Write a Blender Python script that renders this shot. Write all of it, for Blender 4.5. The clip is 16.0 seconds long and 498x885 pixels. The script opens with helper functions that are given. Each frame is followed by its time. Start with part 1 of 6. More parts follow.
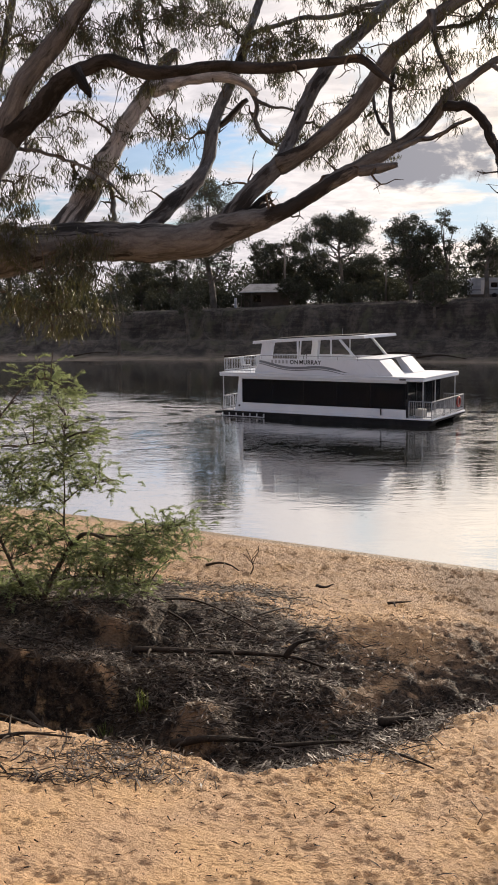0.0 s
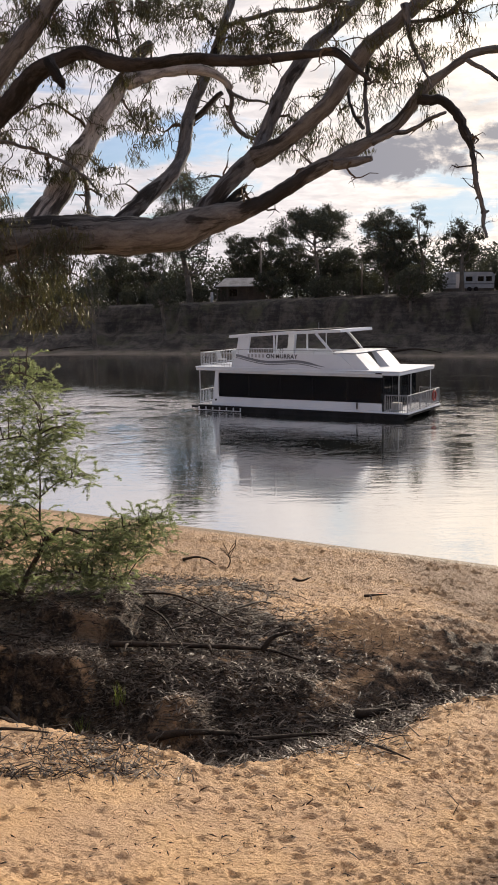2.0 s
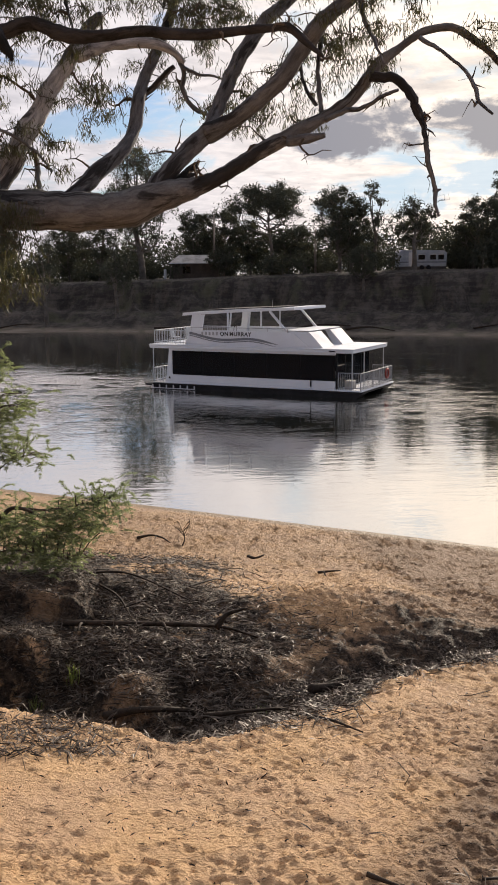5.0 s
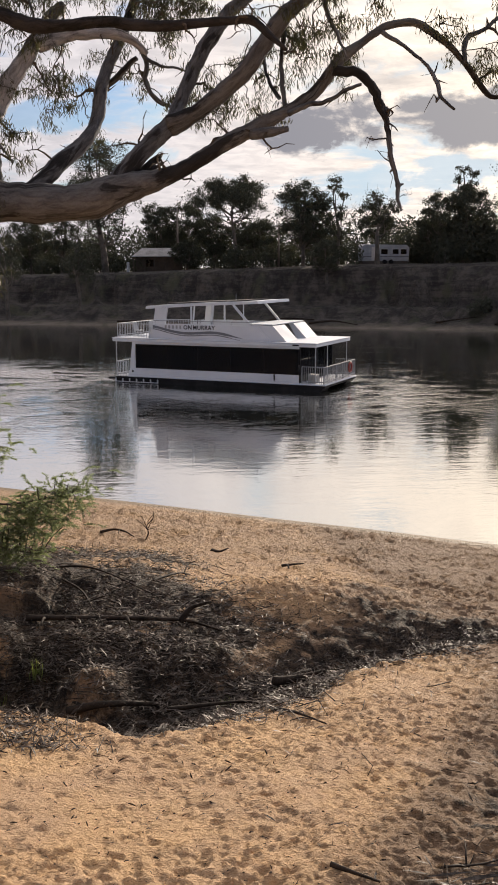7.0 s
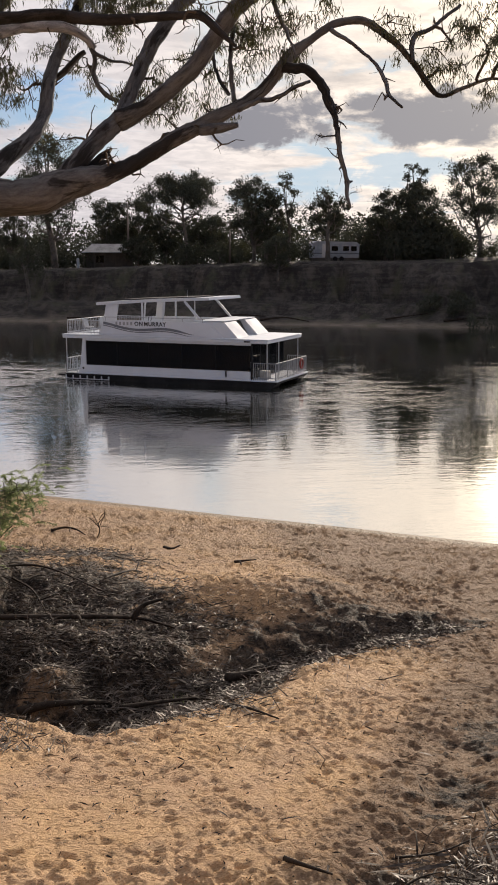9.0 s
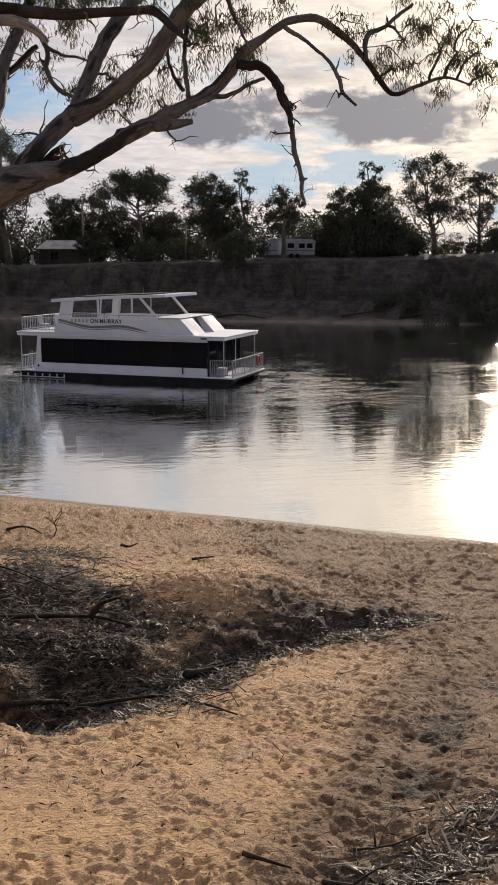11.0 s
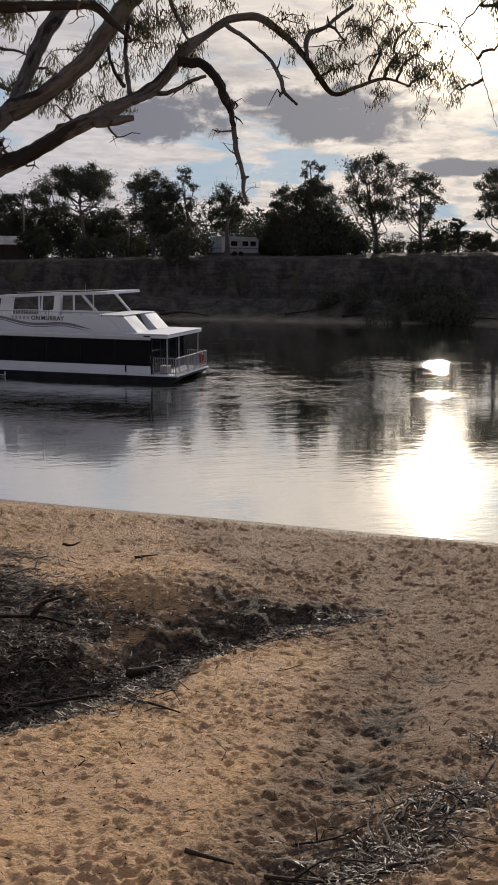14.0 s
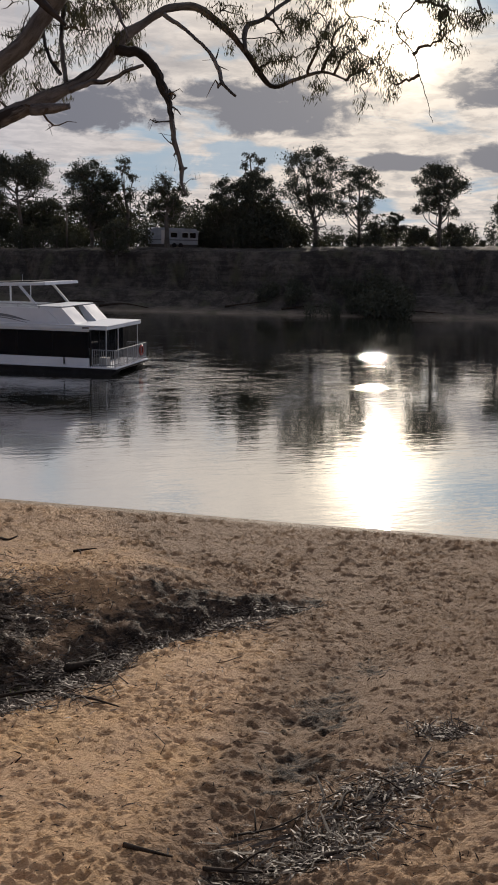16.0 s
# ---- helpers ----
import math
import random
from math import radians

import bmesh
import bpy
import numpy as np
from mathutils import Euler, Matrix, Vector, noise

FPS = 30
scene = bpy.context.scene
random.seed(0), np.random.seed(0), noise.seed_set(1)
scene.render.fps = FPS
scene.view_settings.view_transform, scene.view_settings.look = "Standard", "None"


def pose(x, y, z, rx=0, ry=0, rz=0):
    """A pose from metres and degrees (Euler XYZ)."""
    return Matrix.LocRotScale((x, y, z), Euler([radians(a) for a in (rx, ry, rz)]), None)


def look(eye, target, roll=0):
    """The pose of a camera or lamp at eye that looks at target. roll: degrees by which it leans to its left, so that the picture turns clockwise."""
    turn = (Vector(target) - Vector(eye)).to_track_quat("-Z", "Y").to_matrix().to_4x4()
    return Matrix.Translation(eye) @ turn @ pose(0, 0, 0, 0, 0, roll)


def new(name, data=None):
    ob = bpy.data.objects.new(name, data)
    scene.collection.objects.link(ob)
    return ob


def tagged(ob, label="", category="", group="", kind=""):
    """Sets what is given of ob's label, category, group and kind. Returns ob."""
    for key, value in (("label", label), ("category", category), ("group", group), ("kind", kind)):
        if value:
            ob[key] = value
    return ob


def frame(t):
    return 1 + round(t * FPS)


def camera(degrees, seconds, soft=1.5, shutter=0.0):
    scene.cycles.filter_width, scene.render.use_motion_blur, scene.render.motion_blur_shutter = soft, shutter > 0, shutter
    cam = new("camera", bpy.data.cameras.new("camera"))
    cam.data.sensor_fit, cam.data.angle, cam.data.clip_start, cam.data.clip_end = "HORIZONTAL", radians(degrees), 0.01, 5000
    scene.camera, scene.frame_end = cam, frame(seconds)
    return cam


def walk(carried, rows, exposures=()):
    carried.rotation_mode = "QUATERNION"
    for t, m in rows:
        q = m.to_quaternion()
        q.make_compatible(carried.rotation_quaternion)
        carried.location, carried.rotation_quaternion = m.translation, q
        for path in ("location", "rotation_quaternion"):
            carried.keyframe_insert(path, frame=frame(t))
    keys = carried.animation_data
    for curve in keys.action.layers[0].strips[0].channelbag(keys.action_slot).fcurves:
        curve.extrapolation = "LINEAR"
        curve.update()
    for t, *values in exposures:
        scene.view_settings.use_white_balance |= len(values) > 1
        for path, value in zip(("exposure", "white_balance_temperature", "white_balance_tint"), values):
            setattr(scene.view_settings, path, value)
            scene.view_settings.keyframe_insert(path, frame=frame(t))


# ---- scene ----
cam = camera(29.25, 16.0, soft=1.8)
EYE = 6.9  # above the water
ROWS = [
    (0.0, 0.000, 0.000, 0.000, 81.80, 0.74, -0.11),
    (0.5, -0.002, -0.005, -0.001, 81.81, 0.76, -0.35),
    (1.0, 0.002, -0.004, 0.001, 81.76, 0.78, -0.66),
    (1.5, 0.006, -0.002, -0.005, 81.64, 0.78, -1.06),
    (2.0, 0.006, -0.001, -0.007, 81.44, 0.76, -1.52),
    (2.5, 0.007, 0.001, -0.004, 81.22, 0.75, -1.95),
    (3.0, 0.007, 0.001, -0.007, 81.00, 0.73, -2.44),
    (3.5, 0.007, 0.001, -0.008, 80.79, 0.68, -2.90),
    (4.0, 0.011, -0.003, -0.007, 80.55, 0.63, -3.35),
    (6.5, 0.012, -0.008, -0.009, 79.71, 0.29, -5.81),
    (7.0, 0.011, -0.010, -0.010, 79.70, 0.20, -6.42),
    (7.5, 0.013, -0.011, -0.010, 79.62, 0.09, -7.09),
    (8.0, 0.017, -0.012, -0.014, 79.56, 0.04, -7.78),
    (8.5, 0.017, -0.011, -0.013, 79.49, -0.02, -8.52),
    (9.0, 0.020, -0.012, -0.012, 79.49, -0.00, -9.30),
    (9.5, 0.023, -0.017, -0.012, 79.53, 0.00, -10.05),
    (12.0, 0.026, -0.025, -0.016, 79.18, -0.15, -12.80),
    (12.5, 0.030, -0.027, -0.017, 79.19, -0.18, -13.21),
    (13.0, 0.034, -0.028, -0.014, 79.21, -0.26, -13.73),
    (13.5, 0.038, -0.035, -0.013, 79.24, -0.37, -14.41),
    (14.0, 0.038, -0.040, -0.011, 79.20, -0.58, -15.21),
    (14.5, 0.039, -0.039, -0.013, 79.10, -0.80, -16.14),
    (15.0, 0.043, -0.036, -0.012, 78.97, -0.96, -17.10),
    (15.5, 0.052, -0.039, -0.013, 78.91, -1.07, -17.98),
    (16.0, 0.056, -0.038, -0.012, 78.80, -1.16, -18.74),
]
walk(cam, [(t, pose(x, y, EYE + z, rx, ry, rz)) for t, x, y, z, rx, ry, rz in ROWS],
     exposures=[(0.0, 0.60, 6500, 10), (4.0, 0.56, 6500, 10), (7.0, 0.46, 6500, 10), (9.5, 0.31, 6480, 10), (12.5, 0.04, 6260, 10), (16.0, -0.22, 6160, 10)])

# ---- sky and sun ----
SUN_AZ, SUN_EL = 26.8, 12.7
SUN_DIR = Vector((math.sin(radians(SUN_AZ)) * math.cos(radians(SUN_EL)), math.cos(radians(SUN_AZ)) * math.cos(radians(SUN_EL)), math.sin(radians(SUN_EL))))


class Nodes:
    """Short hand for node trees."""

    def __init__(self, tree):
        self.t = tree
        tree.nodes.clear()

    def add(self, kind, ins=None, **props):
        n = self.t.nodes.new(kind)
        if "operation" in props:
            n.operation = props["operation"]
        if "clamp" in props:
            n.use_clamp = props["clamp"]
        if "data_type" in props:
            n.data_type, n.blend_type = props["data_type"], props["blend_type"]
        if "interpolation" in props:
            n.interpolation_type = props["interpolation"]
        if "attribute" in props:
            n.attribute_name = props["attribute"]
        for k, v in (ins or {}).items():
            s = n.inputs[k]
            if isinstance(v, bpy.types.NodeSocket):
                self.t.links.new(v, s)
            else:
                s.default_value = v
        return n

    def math(self, op, a, b=0.0, c=0.0, clamp=False):
        return self.add("ShaderNodeMath", {0: a, 1: b, 2: c}, operation=op, clamp=clamp).outputs[0]

    def vec(self, op, a, b=(0, 0, 0)):
        n = self.add("ShaderNodeVectorMath", {0: a, 1: b}, operation=op)
        return n.outputs["Value"] if op in ("DOT_PRODUCT", "LENGTH") else n.outputs[0]

    def mix(self, f, a, b, blend="MIX"):
        n = self.add("ShaderNodeMix", {0: f, 6: a, 7: b}, data_type="RGBA", blend_type=blend)
        return n.outputs[2]

    def noise(self, vec, scale, detail=4.0, rough=0.55, dist=0.0):
        return self.add("ShaderNodeTexNoise", {"Vector": vec, "Scale": scale, "Detail": detail, "Roughness": rough, "Distortion": dist}).outputs[0]

    def ramp(self, f, a, b, lo=0.0, hi=1.0):
        return self.add("ShaderNodeMapRange", {0: f, 1: a, 2: b, 3: lo, 4: hi}, interpolation="SMOOTHSTEP").outputs[0]


world = bpy.data.worlds.new("sky")
scene.world = world
world.use_nodes = True
N = Nodes(world.node_tree)
sky = N.add("ShaderNodeTexSky")
sky.sky_type, sky.sun_disc, sky.sun_elevation, sky.sun_rotation = "NISHITA", False, radians(SUN_EL), radians(SUN_AZ)
sky.air_density, sky.dust_density, sky.ozone_density = 1.0, 1.2, 1.0
way = N.add("ShaderNodeTexCoord").outputs["Generated"]
sep = N.add("ShaderNodeSeparateXYZ", {0: way})
up = N.math("MAXIMUM", sep.outputs[2], 0.0)
# cloud layer seen in perspective: the direction meets a flat layer overhead
depth = N.math("ADD", up, 0.11)
layer = N.add("ShaderNodeCombineXYZ", {0: N.math("DIVIDE", sep.outputs[0], depth), 1: N.math("DIVIDE", sep.outputs[1], depth), 2: 0.0}).outputs[0]
billow = N.noise(layer, 1.5, 9.0, 0.60, 0.5)
bank = N.noise(N.vec("ADD", layer, (7.3, 2.1, 0.0)), 0.56, 7.0, 0.58, 0.6)
frayed = N.noise(layer, 4.4, 8.0, 0.66, 0.7)
near_sun = N.math("MAXIMUM", N.vec("DOT_PRODUCT", way, tuple(SUN_DIR)), 0.0)
halo = N.math("POWER", near_sun, 19.0)
glow = N.math("POWER", near_sun, 900.0)
azim = N.math("ARCTAN2", sep.outputs[0], sep.outputs[1])
elev = N.math("ARCSINE", sep.outputs[2])


# cloud edges as seen from the side, low over the land
facing = N.add("ShaderNodeCombineXYZ", {0: azim, 1: N.math("MULTIPLY", elev, 1.7), 2: 0.0}).outputs[0]
puff = N.noise(facing, 17.0, 9.0, 0.62, 0.3)


def cloud_bank(az, el, w, h, soft):
    """A long flat cloud with a ragged edge, in degrees."""
    u = N.math("DIVIDE", N.math("SUBTRACT", azim, radians(az)), radians(w))
    v = N.math("DIVIDE", N.math("SUBTRACT", elev, radians(el)), radians(h))
    d = N.math("ADD", N.math("MULTIPLY", u, u), N.math("MULTIPLY", v, v))
    return N.ramp(N.math("ADD", d, N.math("MULTIPLY", N.math("SUBTRACT", N.math("ADD", N.math("MULTIPLY", puff, 0.8), N.math("MULTIPLY", frayed, 0.2)), 0.5), soft * 1.8)), 0.35, 1.15, 1.0, 0.0)


cover = N.ramp(billow, 0.32, 0.47)
dark = N.ramp(bank, 0.56, 0.72, 0.0, 0.6)
for spec in ((10.8, 8.3, 3.9, 1.8, 3.0), (19.9, 8.3, 6.0, 1.7, 3.0), (27.5, 5.3, 4.0, 0.55, 3.5), (34.0, 5.6, 3.5, 0.8, 3.5), (33.0, 9.5, 3.0, 1.6, 4.0)):
    dark = N.math("MAXIMUM", dark, cloud_bank(*spec))
gap = cloud_bank(18.3, 5.3, 5.5, 1.0, 3.5)
for spec in ((11.6, 3.9, 4.5, 0.6, 3.5), (-1.5, 6.4, 3.5, 1.0, 3.5), (-5.5, 8.3, 3.0, 1.1, 3.5)):
    gap = N.math("MAXIMUM", gap, cloud_bank(*spec))
cover = N.math("MULTIPLY", cover, N.math("SUBTRACT", 1.0, N.math("MULTIPLY", gap, 0.85)))
cover = N.math("MAXIMUM", cover, dark)
lit = N.mix(halo, (0.61, 0.575, 0.60, 1), (1.20, 1.02, 0.82, 1))
grey = N.mix(halo, (0.19, 0.195, 0.235, 1), (0.33, 0.31, 0.31, 1))
streak = N.ramp(N.noise(N.vec("MULTIPLY", layer, (1.0, 1.7, 1.0)), 2.3, 8.0, 0.64, 0.6), 0.42, 0.62, 0.0, 0.38)
lit = N.mix(streak, lit, N.mix(0.5, grey, lit))
ripple = N.math("MULTIPLY", N.ramp(N.noise(N.add("ShaderNodeCombineXYZ", {0: azim, 1: N.math("MULTIPLY", elev, 3.0), 2: 0.0}).outputs[0], 34.0, 7.0, 0.6, 0.4), 0.46, 0.64, 0.0, 0.36), N.ramp(azim, 0.18, 0.42))
lit = N.mix(ripple, lit, grey)
fleece = N.ramp(N.noise(layer, 7.0, 6.0, 0.62, 0.4), 0.40, 0.60, 0.0, 0.20)
lit = N.mix(fleece, lit, grey)
cloud = N.mix(dark, lit, grey)
blue = N.mix(1.0, N.mix(1.0, sky.outputs[0], (0.036, 0.050, 0.078, 1), "MULTIPLY"), (0.46, 0.55, 0.62, 1), "DARKEN")
both = N.mix(cover, blue, cloud)
# the cloud deck is lit from the sun's side and dims towards the opposite sky
side_light = N.ramp(N.vec("DOT_PRODUCT", way, tuple(SUN_DIR)), -0.35, 0.72)
both = N.mix(1.0, both, N.mix(side_light, (0.40, 0.47, 0.57, 1), N.mix(N.ramp(elev, 0.25, 0.50), (1.0, 1.0, 1.0, 1), (1.85, 1.76, 1.66, 1))), "MULTIPLY")
warm = N.add("ShaderNodeVectorMath", {0: (3.3, 2.75, 1.95), "Scale": glow}, operation="SCALE").outputs[0]
total = N.add("ShaderNodeVectorMath", {0: both, 1: warm}, operation="ADD").outputs[0]
bg = N.add("ShaderNodeBackground", {"Color": total, "Strength": 1.0})
N.t.links.new(bg.outputs[0], N.add("ShaderNodeOutputWorld").inputs[0])

sun = new("sun", bpy.data.lights.new("sun", "SUN"))
sun.data.energy, sun.data.angle, sun.data.color = 6.2, radians(1.3), (1.0, 0.85, 0.68)
sun.matrix_world = look((0, 0, 60), Vector((0, 0, 60)) - SUN_DIR)


# ---- materials ----
def material(name, rough=0.8, metallic=0.0, spec=0.5):
    m = bpy.data.materials.new(name)
    m.use_nodes = True
    n = Nodes(m.node_tree)
    out = n.add("ShaderNodeOutputMaterial")
    b = n.add("ShaderNodeBsdfPrincipled", {"Roughness": rough, "Metallic": metallic, "Specular IOR Level": spec})
    n.t.links.new(b.outputs[0], out.inputs[0])
    return m, n, b, out


def link(n, a, b):
    n.t.links.new(a, b)


def bump(n, b, height, strength=0.5, dist=0.02):
    k = n.add("ShaderNodeBump", {"Height": height, "Strength": strength, "Distance": dist})
    link(n, k.outputs[0], b.inputs["Normal"])


def worn(name, a, c, scale=6.0, rough=0.7, fine=60.0, metallic=0.0, bump_by=0.2, spec=0.4, dist=0.01):
    """Two colours mixed by a coarse and a fine grain, with slight relief."""
    m, n, b, _ = material(name, rough, metallic, spec)
    at = n.add("ShaderNodeTexCoord").outputs["Object"]
    coarse, grain = n.noise(at, scale, 5, 0.6), n.noise(at, fine, 3, 0.6)
    f = n.math("ADD", n.math("MULTIPLY", coarse, 0.65), n.math("MULTIPLY", grain, 0.35))
    link(n, n.mix(n.ramp(f, 0.35, 0.65), (*a, 1), (*c, 1)), b.inputs["Base Color"])
    link(n, n.ramp(coarse, 0.2, 0.8, rough - 0.1, min(1.0, rough + 0.1)), b.inputs["Roughness"])
    bump(n, b, f, bump_by, dist)
    return m


def leafy(name, a, c, through_colour, share=0.45, rough=0.45, spec=0.35):
    """Leaves: each its own shade, lit through from behind."""
    m, n, b, out = material(name, rough, 0.0, spec)
    r = n.add("ShaderNodeNewGeometry").outputs["Random Per Island"]
    at = n.add("ShaderNodeTexCoord").outputs["Object"]
    f = n.math("ADD", n.math("MULTIPLY", r, 0.6), n.math("MULTIPLY", n.noise(at, 1.3, 2), 0.4))
    link(n, n.mix(f, (*a, 1), (*c, 1)), b.inputs["Base Color"])
    tr = n.add("ShaderNodeBsdfTranslucent", {"Color": n.mix(f, (*through_colour, 1), tuple(0.6 * v for v in through_colour) + (1,))})
    mx = n.add("ShaderNodeMixShader", {0: share, 1: b.outputs[0], 2: tr.outputs[0]})
    link(n, mx.outputs[0], out.inputs[0])
    return m


# sand, dark litter soil, wet edge and far clay, by the ground's own attributes
SAND, n, b, _ = material("sand_and_clay", 0.9, 0.0, 0.25)
at = n.add("ShaderNodeTexCoord").outputs["Object"]
soil = n.add("ShaderNodeAttribute", attribute="soil").outputs["Fac"]
wet = n.add("ShaderNodeAttribute", attribute="wet").outputs["Fac"]
damp_shade = n.add("ShaderNodeAttribute", attribute="damp_shade").outputs["Fac"]
clay = n.add("ShaderNodeAttribute", attribute="clay").outputs["Fac"]
g1, g2, g3 = n.noise(at, 0.9, 5, 0.6), n.noise(at, 9.0, 5, 0.65), n.noise(at, 120.0, 3, 0.6)
sand = n.mix(n.ramp(g1, 0.35, 0.65), (0.62, 0.398, 0.208, 1), (0.53, 0.348, 0.208, 1))
sand = n.mix(n.ramp(g2, 0.50, 0.75, 0.0, 0.22), sand, (0.34, 0.203, 0.112, 1))
sand = n.mix(n.ramp(n.noise(at, 2.6, 6, 0.7), 0.52, 0.70, 0.0, 0.34), sand, (0.47, 0.275, 0.135, 1))
sand = n.mix(n.ramp(g3, 0.45, 0.75, 0.0, 0.4), sand, (0.70, 0.52, 0.32, 1))
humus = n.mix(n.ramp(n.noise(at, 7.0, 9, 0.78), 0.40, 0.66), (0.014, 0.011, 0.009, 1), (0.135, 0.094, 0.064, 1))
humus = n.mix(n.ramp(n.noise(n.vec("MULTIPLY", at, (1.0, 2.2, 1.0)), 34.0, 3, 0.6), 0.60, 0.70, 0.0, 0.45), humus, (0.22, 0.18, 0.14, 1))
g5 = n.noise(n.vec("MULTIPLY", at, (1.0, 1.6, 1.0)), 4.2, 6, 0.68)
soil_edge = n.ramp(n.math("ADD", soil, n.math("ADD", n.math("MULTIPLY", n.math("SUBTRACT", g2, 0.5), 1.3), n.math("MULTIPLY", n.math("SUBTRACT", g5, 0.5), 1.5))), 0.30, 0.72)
# browns damp sand, and carries painted shade on slope, mound and beach
damp_shade_edge = n.ramp(n.math("ADD", damp_shade, n.math("MULTIPLY", n.math("SUBTRACT", g2, 0.5), 0.8)), 0.1, 0.9, 0.0, 0.85)
sand = n.mix(damp_shade_edge, sand, n.mix(g1, (0.145, 0.096, 0.063, 1), (0.245, 0.162, 0.104, 1)))
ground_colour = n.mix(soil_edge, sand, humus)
ground_colour = n.mix(n.math("MULTIPLY", wet, 0.75), ground_colour, (0.16, 0.11, 0.06, 1))
strata = n.noise(n.vec("MULTIPLY", at, (0.25, 0.6, 2.2)), 1.0, 11, 0.76)
patch = n.noise(at, 0.35, 5, 0.6)
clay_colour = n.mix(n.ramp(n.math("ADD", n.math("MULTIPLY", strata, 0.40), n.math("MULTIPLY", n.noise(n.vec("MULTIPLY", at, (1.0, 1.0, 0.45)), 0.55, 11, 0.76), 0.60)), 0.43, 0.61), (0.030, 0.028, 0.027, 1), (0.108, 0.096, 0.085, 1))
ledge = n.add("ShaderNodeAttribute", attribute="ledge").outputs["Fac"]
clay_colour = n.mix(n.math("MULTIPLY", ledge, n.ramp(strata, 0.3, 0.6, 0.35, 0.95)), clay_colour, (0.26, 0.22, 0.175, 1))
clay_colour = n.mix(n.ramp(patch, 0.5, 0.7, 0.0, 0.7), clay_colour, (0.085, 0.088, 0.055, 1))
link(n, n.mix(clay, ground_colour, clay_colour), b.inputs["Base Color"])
link(n, n.ramp(wet, 0.0, 1.0, 0.92, 0.8), b.inputs["Roughness"])
b.inputs["Diffuse Roughness"].default_value = 0.35
g4 = n.noise(n.vec("MULTIPLY", at, (1.0, 2.0, 1.0)), 22.0, 5, 0.66)
relief = n.math("ADD", n.math("MULTIPLY", g2, 0.30), n.math("ADD", n.math("MULTIPLY", g4, 0.80), n.math("MULTIPLY", g3, 0.10)))
crumble = n.math("MULTIPLY", n.noise(n.vec("MULTIPLY", at, (1.0, 1.0, 1.6)), 0.9, 8, 0.7), 4.5)
pits = n.math("MULTIPLY", n.ramp(n.noise(n.vec("MULTIPLY", at, (1.0, 0.8, 1.0)), 7.5, 5, 0.62, 0.4), 0.40, 0.53), n.ramp(n.add("ShaderNodeSeparateXYZ", {0: at}).outputs[1], 8.0, 14.0, 0.06, 0.42))
relief = n.math("ADD", relief, pits)
rubble = n.math("MULTIPLY", soil_edge, n.noise(at, 16.0, 7, 0.72))
bump(n, b, n.math("ADD", n.math("ADD", relief, rubble), n.math("MULTIPLY", clay, crumble)), 1.0, 0.08)

# river water: brown-green body under a rippled mirror
WATER, n, b, water_out = material("river_water", 0.03, 0.0, 0.5)
at = n.add("ShaderNodeTexCoord").outputs["Object"]
b.inputs["Base Color"].default_value = (0.035, 0.036, 0.026, 1)
b.inputs["IOR"].default_value = 1.75
w1 = n.noise(n.vec("MULTIPLY", at, (0.35, 1.1, 1.0)), 1.0, 3, 0.5, 0.4)
w2 = n.noise(n.vec("MULTIPLY", at, (1.6, 4.2, 1.0)), 1.0, 3, 0.55, 0.3)
breeze = n.ramp(n.noise(n.vec("MULTIPLY", at, (0.022, 0.06, 1.0)), 1.0, 4, 0.6, 0.6), 0.48, 0.66)
wake = n.add("ShaderNodeAttribute", attribute="wake").outputs["Fac"]
h = n.math("ADD", n.math("MULTIPLY", w1, 0.45), n.math("MULTIPLY", w2, n.math("ADD", 0.20, n.math("ADD", n.math("MULTIPLY", breeze, 0.45), n.math("MULTIPLY", n.math("MULTIPLY", wake, n.ramp(n.noise(n.vec("MULTIPLY", at, (0.30, 0.45, 1.0)), 1.0, 4, 0.7, 0.8), 0.40, 0.60)), 4.6)))))
bump(n, b, h, 0.21, 0.08)
mirror = n.add("ShaderNodeBsdfGlossy", {"Color": (0.97, 0.96, 0.94, 1), "Roughness": 0.02, "Normal": b.inputs["Normal"].links[0].from_socket})
link(n, n.add("ShaderNodeMixShader", {0: 0.66, 1: b.outputs[0], 2: mirror.outputs[0]}).outputs[0], water_out.inputs[0])



def gum_bark(name, light, deep, scar, amount):
    """Smooth shed bark: pale patches, darker old bark and scars."""
    m, n, b, _ = material(name, 0.85, 0.0, 0.06)
    at = n.add("ShaderNodeAttribute", attribute="grain").outputs["Vector"]
    big, mid, fine = n.noise(at, 3.6, 7, 0.66, 0.7), n.noise(at, 13.0, 7, 0.70, 0.4), n.noise(n.add("ShaderNodeTexCoord").outputs["Object"], 60.0, 3, 0.6)
    c = n.mix(n.ramp(mid, 0.35, 0.65), (*light, 1), (*deep, 1))
    c = n.mix(n.ramp(big, amount, amount + 0.09, 0.0, 0.85), c, (*scar, 1))
    c = n.mix(n.ramp(mid, 0.64, 0.69), c, tuple(0.7 * v for v in scar) + (1,))
    c = n.mix(n.ramp(fine, 0.5, 0.8, 0.0, 0.35), c, (*scar, 1))
    link(n, c, b.inputs["Base Color"])
    bump(n, b, n.math("ADD", n.math("MULTIPLY", mid, 0.8), n.math("MULTIPLY", fine, 0.35)), 1.0, 0.035)
    return m


